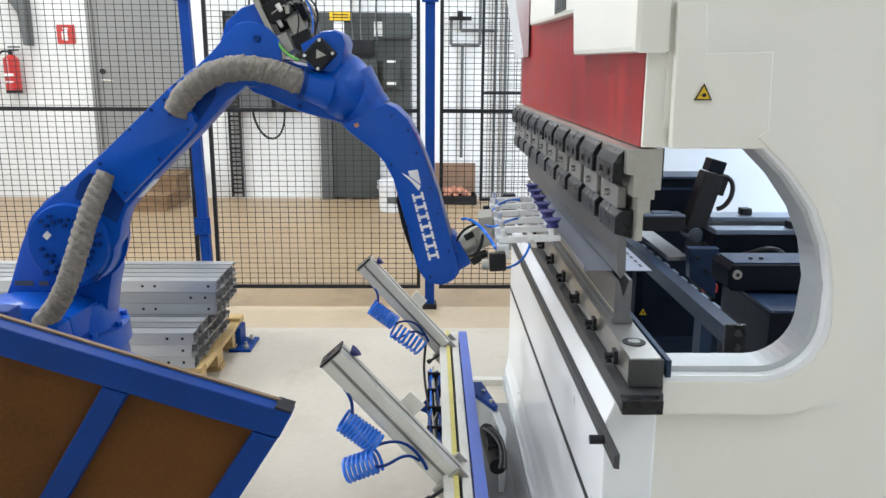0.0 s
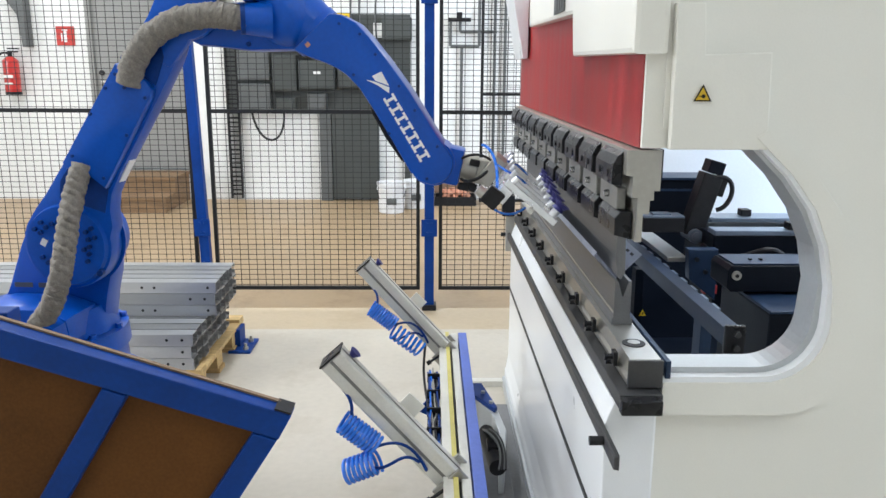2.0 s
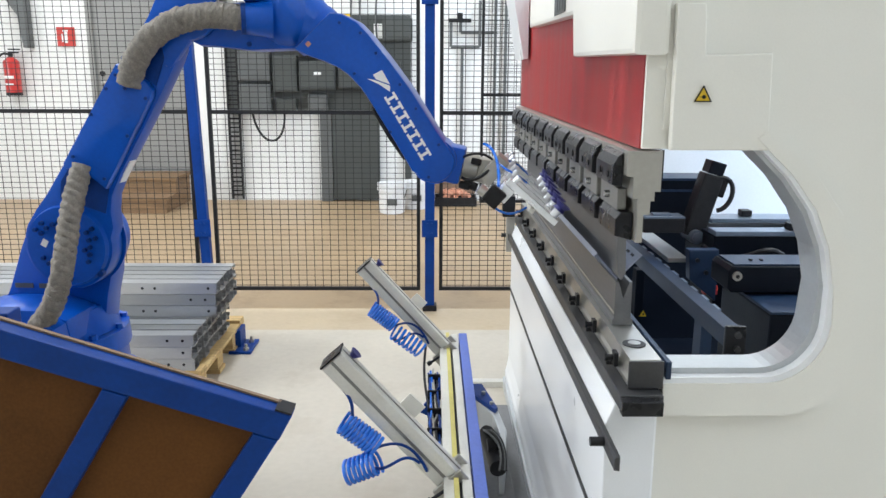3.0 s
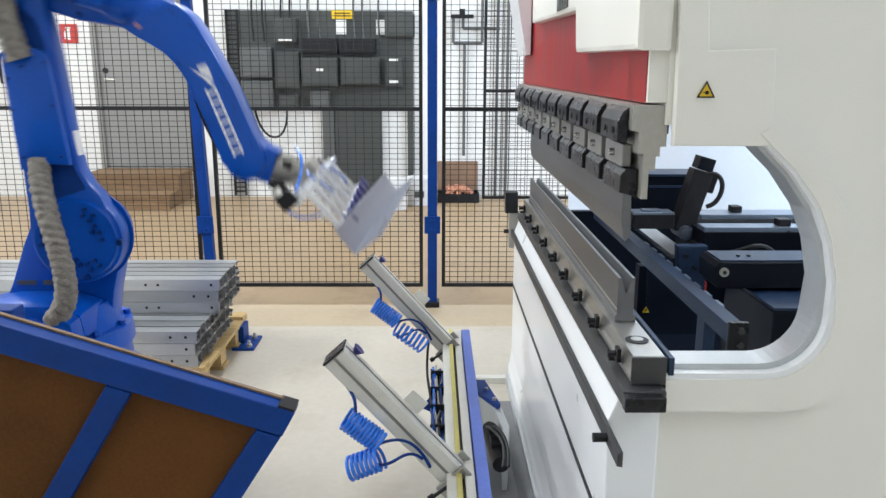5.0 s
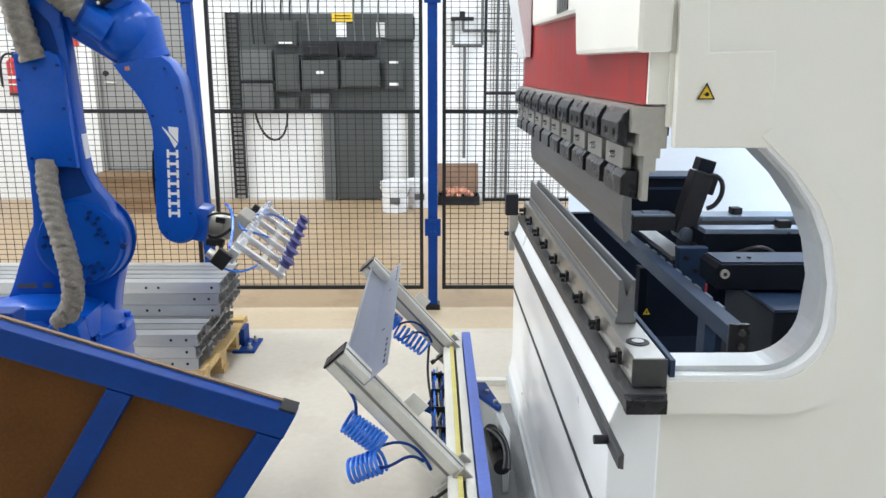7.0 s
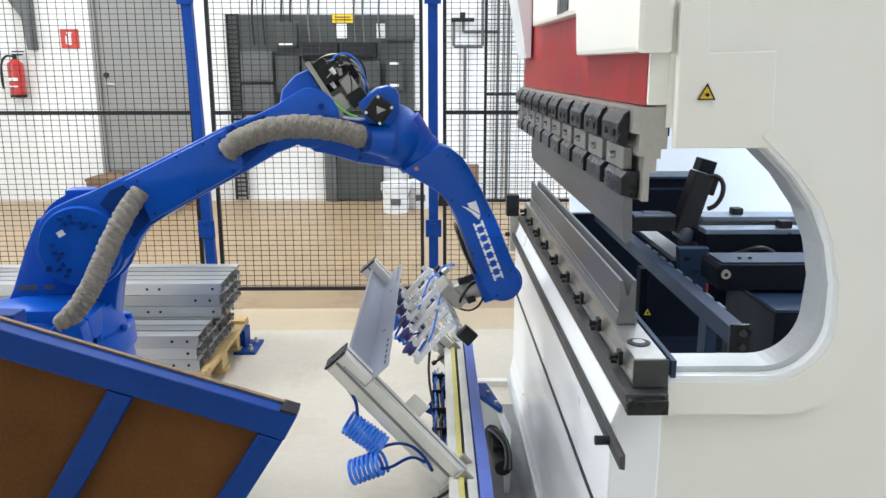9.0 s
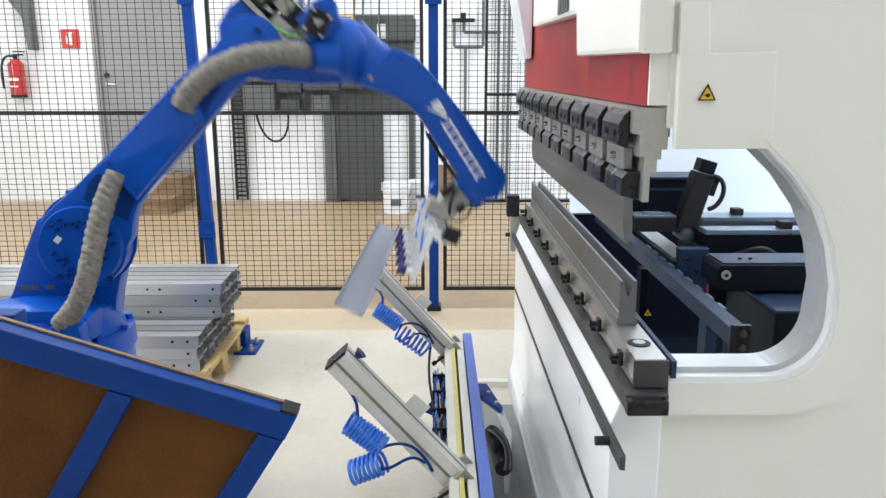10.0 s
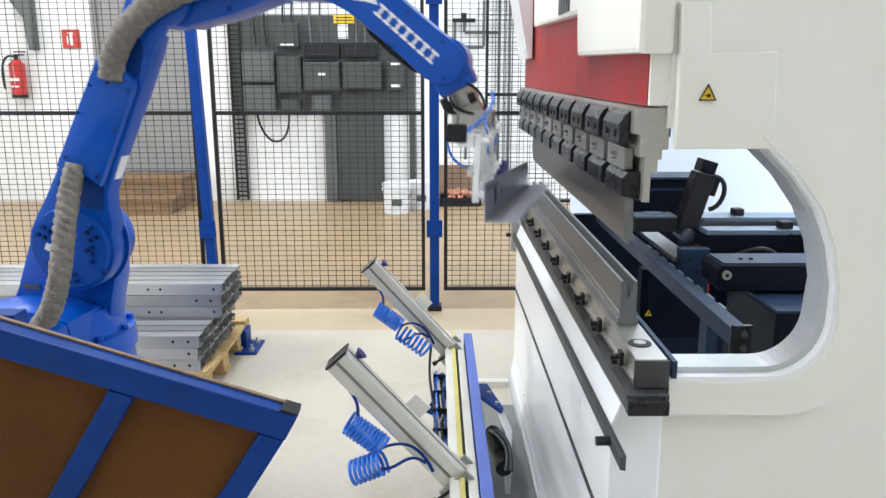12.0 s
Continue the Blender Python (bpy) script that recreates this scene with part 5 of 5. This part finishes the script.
        smooth(part("cable", bm, w.choice((BLACK, BLACK, BLACK, CABINET_MID, PALE_STEEL)), fa))
    bm = B()
    sweep(bm, bezier((0.0, -0.07, 0.088), (0.03, -0.085, 0.09), (0.06, -0.09, 0.1), (0.085, -0.09, 0.125), 12), 0.0035, 6)
    smooth(part("earth_cable", bm, GREEN, fa))
    bm = B()
    sweep(bm, bezier((-0.1, -0.06, 0.15), (-0.13, -0.07, 0.22), (-0.03, -0.07, 0.24), (0.03, -0.06, 0.19), 12), 0.003, 6)
    smooth(part("air_hose", bm, HOSE_BLUE, fa))
    # long curved wrist arm
    bm = B()
    outline = [(0.303, 0.152), (0.345, 0.17), (0.39, 0.195), (0.425, 0.211), (0.458, 0.219), (0.51, 0.221), (0.57, 0.212), (0.69, 0.19), (0.785, 0.17)] + arc(0.806, 0.235, 0.062, 262, 420, 14) + [(0.8, 0.296), (0.75, 0.302), (0.69, 0.312), (0.61, 0.326), (0.5, 0.336), (0.42, 0.34), (0.37, 0.338), (0.325, 0.321), (0.3, 0.298)]
    slab(bm, outline, "y", -0.086, 0.05, 0.009)
    wa = made["wrist_arm"] = smooth(part("wrist_arm", bm, ROBOT_BLUE, r), 30)
    bm = B()
    slab(bm, [(0.56, 0.208), (0.62, 0.198), (0.7, 0.183), (0.76, 0.172), (0.74, 0.166), (0.66, 0.176), (0.58, 0.194)], "y", -0.04, 0.03, 0.004)
    part("cable_guard", bm, BLACK, wa)
    bm = B()
    slab(bm, [(0.508, 0.273), (0.516, 0.301), (0.56, 0.291), (0.553, 0.287), (0.524, 0.271)], "y", -0.0885, -0.0855)
    slab(bm, [(0.5045, 0.253), (0.521, 0.266), (0.564, 0.289), (0.575, 0.277), (0.54, 0.268)], "y", -0.0885, -0.0855)
    part("emblem", bm, MARK_WHITE, wa)
    for k in range(7):
        m = pose(0.579 + k * 0.0302, 0, 0.2695 - k * 0.0059, 0, 11, 0)
        bm = B()
        for s in (-1, 1):
            box(bm, 0.0, 0.025, -0.0885, -0.0855, s * 0.0135 - 0.0035, s * 0.0135 + 0.0035, 0, m)
        box(bm, 0.0085, 0.0165, -0.0885, -0.0855, -0.0098, 0.0098, 0, m)
        part("marking", bm, MARK_WHITE, wa, "plain white marking")
    bm = B()
    box(bm, 0.316, 0.328, -0.0885, -0.0855, 0.187, 0.2)
    part("red_mark", bm, ORANGE, wa, "small pale red mark")
    for x, z in ((0.34, 0.3), (0.4, 0.325), (0.47, 0.32), (0.58, 0.312), (0.66, 0.2), (0.66, 0.3), (0.78, 0.28), (0.83, 0.195), (0.47, 0.235)):
        bm = B()
        rod(bm, (x, -0.085, z), (x, -0.09, z), 0.0045, seg=8)
        part("arm_screw", bm, FRAME_BLUE, wa)
    # wrist
    bm = B()
    rod(bm, (0, -0.07, 0), (0, 0.07, 0), 0.066, seg=32)
    box(bm, -0.02, 0.085, -0.055, 0.055, -0.055, 0.055, 0.012)
    wr = made["wrist"] = smooth(part("wrist", bm, ROBOT_BLUE, r), 35)
    bm = B()
    rod(bm, (0.085, 0, 0), (0.13, 0, 0), 0.04, seg=28)
    rod(bm, (0.118, 0, 0), (0.124, 0, 0), 0.044, seg=28)
    box(bm, 0.13, 0.165, -0.036, 0.036, -0.036, 0.036, 0.006)
    smooth(part("flange", bm, PALE_STEEL, wr, "steel tool flange"), 35)
    bm = B()
    rod(bm, (0.1, -0.04, -0.045), (0.14, -0.045, -0.05), 0.013)
    box(bm, 0.085, 0.12, -0.058, -0.04, -0.062, -0.04, 0.005)
    part("coupling", bm, BLACK, wr)
    quick("sensor", BLACK, wr, (0.105, 0.135, -0.052, -0.04, 0.015, 0.035), bevel=0.004)
    bm = B()
    sweep(bm, bezier((0.09, -0.05, -0.03), (0.12, -0.085, -0.04), (0.16, -0.085, 0.0), (0.17, -0.05, 0.03), 12), 0.005, 6)
    sweep(bm, bezier((0.08, -0.05, 0.03), (0.11, -0.08, 0.06), (0.15, -0.07, 0.06), (0.18, -0.03, 0.03), 12), 0.004, 6)
    smooth(part("wrist_hose", bm, BLACK, wr))
    for z in (-0.025, 0.025):
        bm = B()
        rod(bm, (0.05, -0.055, z), (0.05, -0.06, z), 0.006, seg=8)
        part("wrist_screw", bm, FRAME_BLUE, wr)
    # gripper: x along the fingers, y along the rail, z towards the cups
    bm = B()
    box(bm, -0.006, 0.026, -0.36, 0.36, -0.02, 0.02, 0.003)
    gr = made["gripper"] = part("gripper", bm, ALU_WHITE, r, "aluminium comb gripper with suction cups")
    bm = B()
    box(bm, 0.085, 0.1, -0.345, 0.345, 0.006, 0.02, 0.002)
    part("cross_bar", bm, ALU, gr)
    bm = B()
    box(bm, -0.05, -0.0065, -0.07, 0.07, -0.045, 0.045, 0.004, pose(0, 0, 0, 0, 0, 0))
    part("adapter", bm, PALE_STEEL, gr)
    for y in (-0.385, 0.362):
        bm = B()
        box(bm, -0.03, 0.015, y, y + 0.024, -0.045, 0.004, 0.004)
        part("valve_box", bm, BLACK, gr, "black valve box")
    bm = B()
    rod(bm, (-0.05, -0.36, -0.03), (-0.02, -0.36, -0.03), 0.014)
    part("air_fitting", bm, BRIGHT_STEEL, gr)
    for k in range(6):
        y = -0.33 + k * 0.132
        bm = B()
        box(bm, -0.004, 0.165, y - 0.011, y + 0.011, 0.0205, 0.038, 0.002)
        rod(bm, (0.012, y, 0.038), (0.012, y, 0.056), 0.008, seg=10)
        f = part("finger", bm, ALU_WHITE, gr)
        bm = B()
        rod(bm, (0.145, y, 0.038), (0.145, y, 0.06), 0.0115, seg=14)
        smooth(part("cup_post", bm, ALU_WHITE, f))
        bm = B()
        rod(bm, (0.145, y, 0.058), (0.145, y, 0.067), 0.018, 0.014, 18)
        rod(bm, (0.145, y, 0.067), (0.145, y, 0.08), 0.014, 0.024, 18)
        smooth(part("suction_cup", bm, CUP_BLUE, f, "dark blue suction cup"), 30)
    bm = B()
    for y0, y1 in ((-0.3, -0.05), (0.05, 0.3)):
        sweep(bm, bezier((-0.03, y0 * 0.4, 0.03), (0.0, y0, 0.045), (0.04, y1, 0.045), (0.1, y1, 0.03), 14), 0.0035, 6)
    sweep(bm, bezier((-0.1, -0.06, 0.04), (-0.07, -0.12, 0.06), (-0.03, -0.2, 0.03), (-0.01, -0.3, 0.0), 14), 0.0045, 6)
    sweep(bm, bezier((-0.02, -0.36, -0.04), (0.03, -0.36, -0.05), (0.07, -0.32, -0.04), (0.09, -0.25, 0.0), 14), 0.0035, 6)
    smooth(part("air_hose", bm, HOSE_BLUE, gr, "blue air hose"))
    # hose sleeve in short rings
    segs = []
    for name, n, rad in (("hose_ring", N_LOW, 0.03), ("hose_ring", N_HIGH, 0.034)):
        group = []
        ln = 0.056 if n == N_LOW else 0.054
        for k in range(n):
            bm = B()
            pts = [Vector((-ln / 2 + ln * i / 12, 0, 0)) for i in range(13)]
            sweep(bm, pts, lambda u: rad, 28)
            for v in bm.verts:
                a = math.atan2(v.co.z, v.co.y)
                crease = abs(math.sin(1.5 * a + 120 * v.co.x + 2.1 * k)) ** 0.6 * 0.16 + 0.16 * noise.noise(v.co * 70 + Vector((7.3 * k, n, 0)))
                v.co.y *= 0.9 + crease
                v.co.z *= 0.9 + crease
            group.append(smooth(part(name, bm, FABRIC, r), 70))
        segs.append(group)
    return r, made, segs


# ---- the bent part ----
WEB, FLANGE, LONG = 0.08, 0.088, 0.57
STATION_POSE = pose(-0.192, 2.52, 0.685, 0, 46, 0.5)
RELEASE, PICK = 6.1, 9.58


def bent_part():
    p = thing("bent_profile", STATION_POSE, "grey steel sheet bent to an angle profile with slots", "steel profile")
    bm = B()
    box(bm, -WEB, 0, -LONG, LONG, -0.001, 0.001)
    box(bm, -WEB, -WEB + 0.002, -LONG + 0.01, LONG - 0.01, 0.001, 0.012)
    part("web", bm, SHEET, p)
    bm = B()
    box(bm, -0.001, 0.001, -LONG, LONG, 0.0, FLANGE)
    f = part("flange", bm, SHEET, p)
    for k in range(5):
        for side in (-1, 1):
            y = side * (LONG - 0.05 - 0.045 * k)
            quick("slot", BLACK, f, (-0.0016, 0.0016, y - 0.012, y + 0.012, FLANGE - 0.02, FLANGE - 0.013))
    for y in (-0.2, 0.25):
        bm = B()
        rod(bm, (-0.0016, y, 0.045), (0.0016, y, 0.045), 0.006, seg=10)
        part("hole", bm, BLACK, f)
    return p, f


def motions():
    times = [k / 10 for k in range(121)]
    at = {t: links(t) for t in times}
    for name in ("turret", "upper_arm", "forearm", "wrist_arm", "wrist", "gripper"):
        walk(ROBOT_PARTS[name], [(t, at[t][name]) for t in times])
    for which, (group, n) in enumerate(zip(HOSE_RINGS, (N_LOW, N_HIGH))):
        curves = {t: hose_points(t, N_LOW, N_HIGH)[which] for t in times}
        for k, ob in enumerate(group):
            walk(ob, [(t, along(curves[t], k)) for t in times])
    # the sheet: bent in the die, laid on the station, picked up again from its other side
    root = Matrix.Translation(BASE)

    def grip(t):
        return root @ links(t)["gripper"]
    first, second = grip(RELEASE).inverted() @ STATION_POSE, grip(PICK).inverted() @ STATION_POSE
    die = grip(2.6) @ first
    bend = [(0.0, 0.0), (0.9, 0.0), (1.2, 0.25), (1.5, 0.5), (1.8, 0.85), (2.0, 1.0)]

    def bent(t):
        if t >= 2.0:
            return 1.0
        for (a, x), (b, y) in zip(bend, bend[1:]):
            if t <= b:
                return x + (y - x) * (t - a) / (b - a)
    rows, folds = [], []
    for t in times:
        k = bent(t)
        if t < 3.3:
            rows.append((t, Matrix.Translation(DIE_FOLD + Vector((0, 0, 0.018 * (1 - k)))) @ pose(0, 0, 0, 0, 45 * k, 0)))
        elif t <= RELEASE:
            m = grip(t) @ first
            u = min(1.0, (t - 3.3) / 0.6)
            m.translation = m.translation.lerp(DIE_FOLD + (grip(t) @ first).translation - die.translation, 1 - u)
            rows.append((t, m))
        elif t < PICK:
            rows.append((t, STATION_POSE))
        else:
            rows.append((t, grip(t) @ second))
        folds.append((t, pose(0, 0, 0, 0, 90 * (1 - k), 0)))
    walk(PART, rows)
    walk(PART_FLANGE, folds)
    # the station's cups give way under the sheet
    free, pressed = pose(0, 0, 0), pose(-0.0149, 0, -0.0134)
    for cup in STATION_CUPS:
        walk(cup, [(0, free), (5.2, free), (5.4, pressed), (9.6, pressed), (9.8, free), (12, free)])
    # ram and back gauge
    low, high = pose(0, 0, -0.085), pose(0, 0, 0)
    walk(RAM, [(0, low), (3.3, low), (3.5, pose(0, 0, -0.08)), (4.1, pose(0, 0, -0.005)), (4.3, high), (12, high)])
    near, far = pose(0.045, 0, 0), pose(0, 0, 0)
    walk(GAUGE, [(0, near), (3.4, near), (4.3, far), (12, far)])


DIE_FOLD = Vector((0.461, 2.45, 1.0))

hall()
back_wall_things()
fence()
pallet_stack()
guard_board()
station()
press_brake()
RAM = ram()
GAUGE = back_gauge()
ROBOT, ROBOT_PARTS, HOSE_RINGS = robot()
PART, PART_FLANGE = bent_part()
motions()
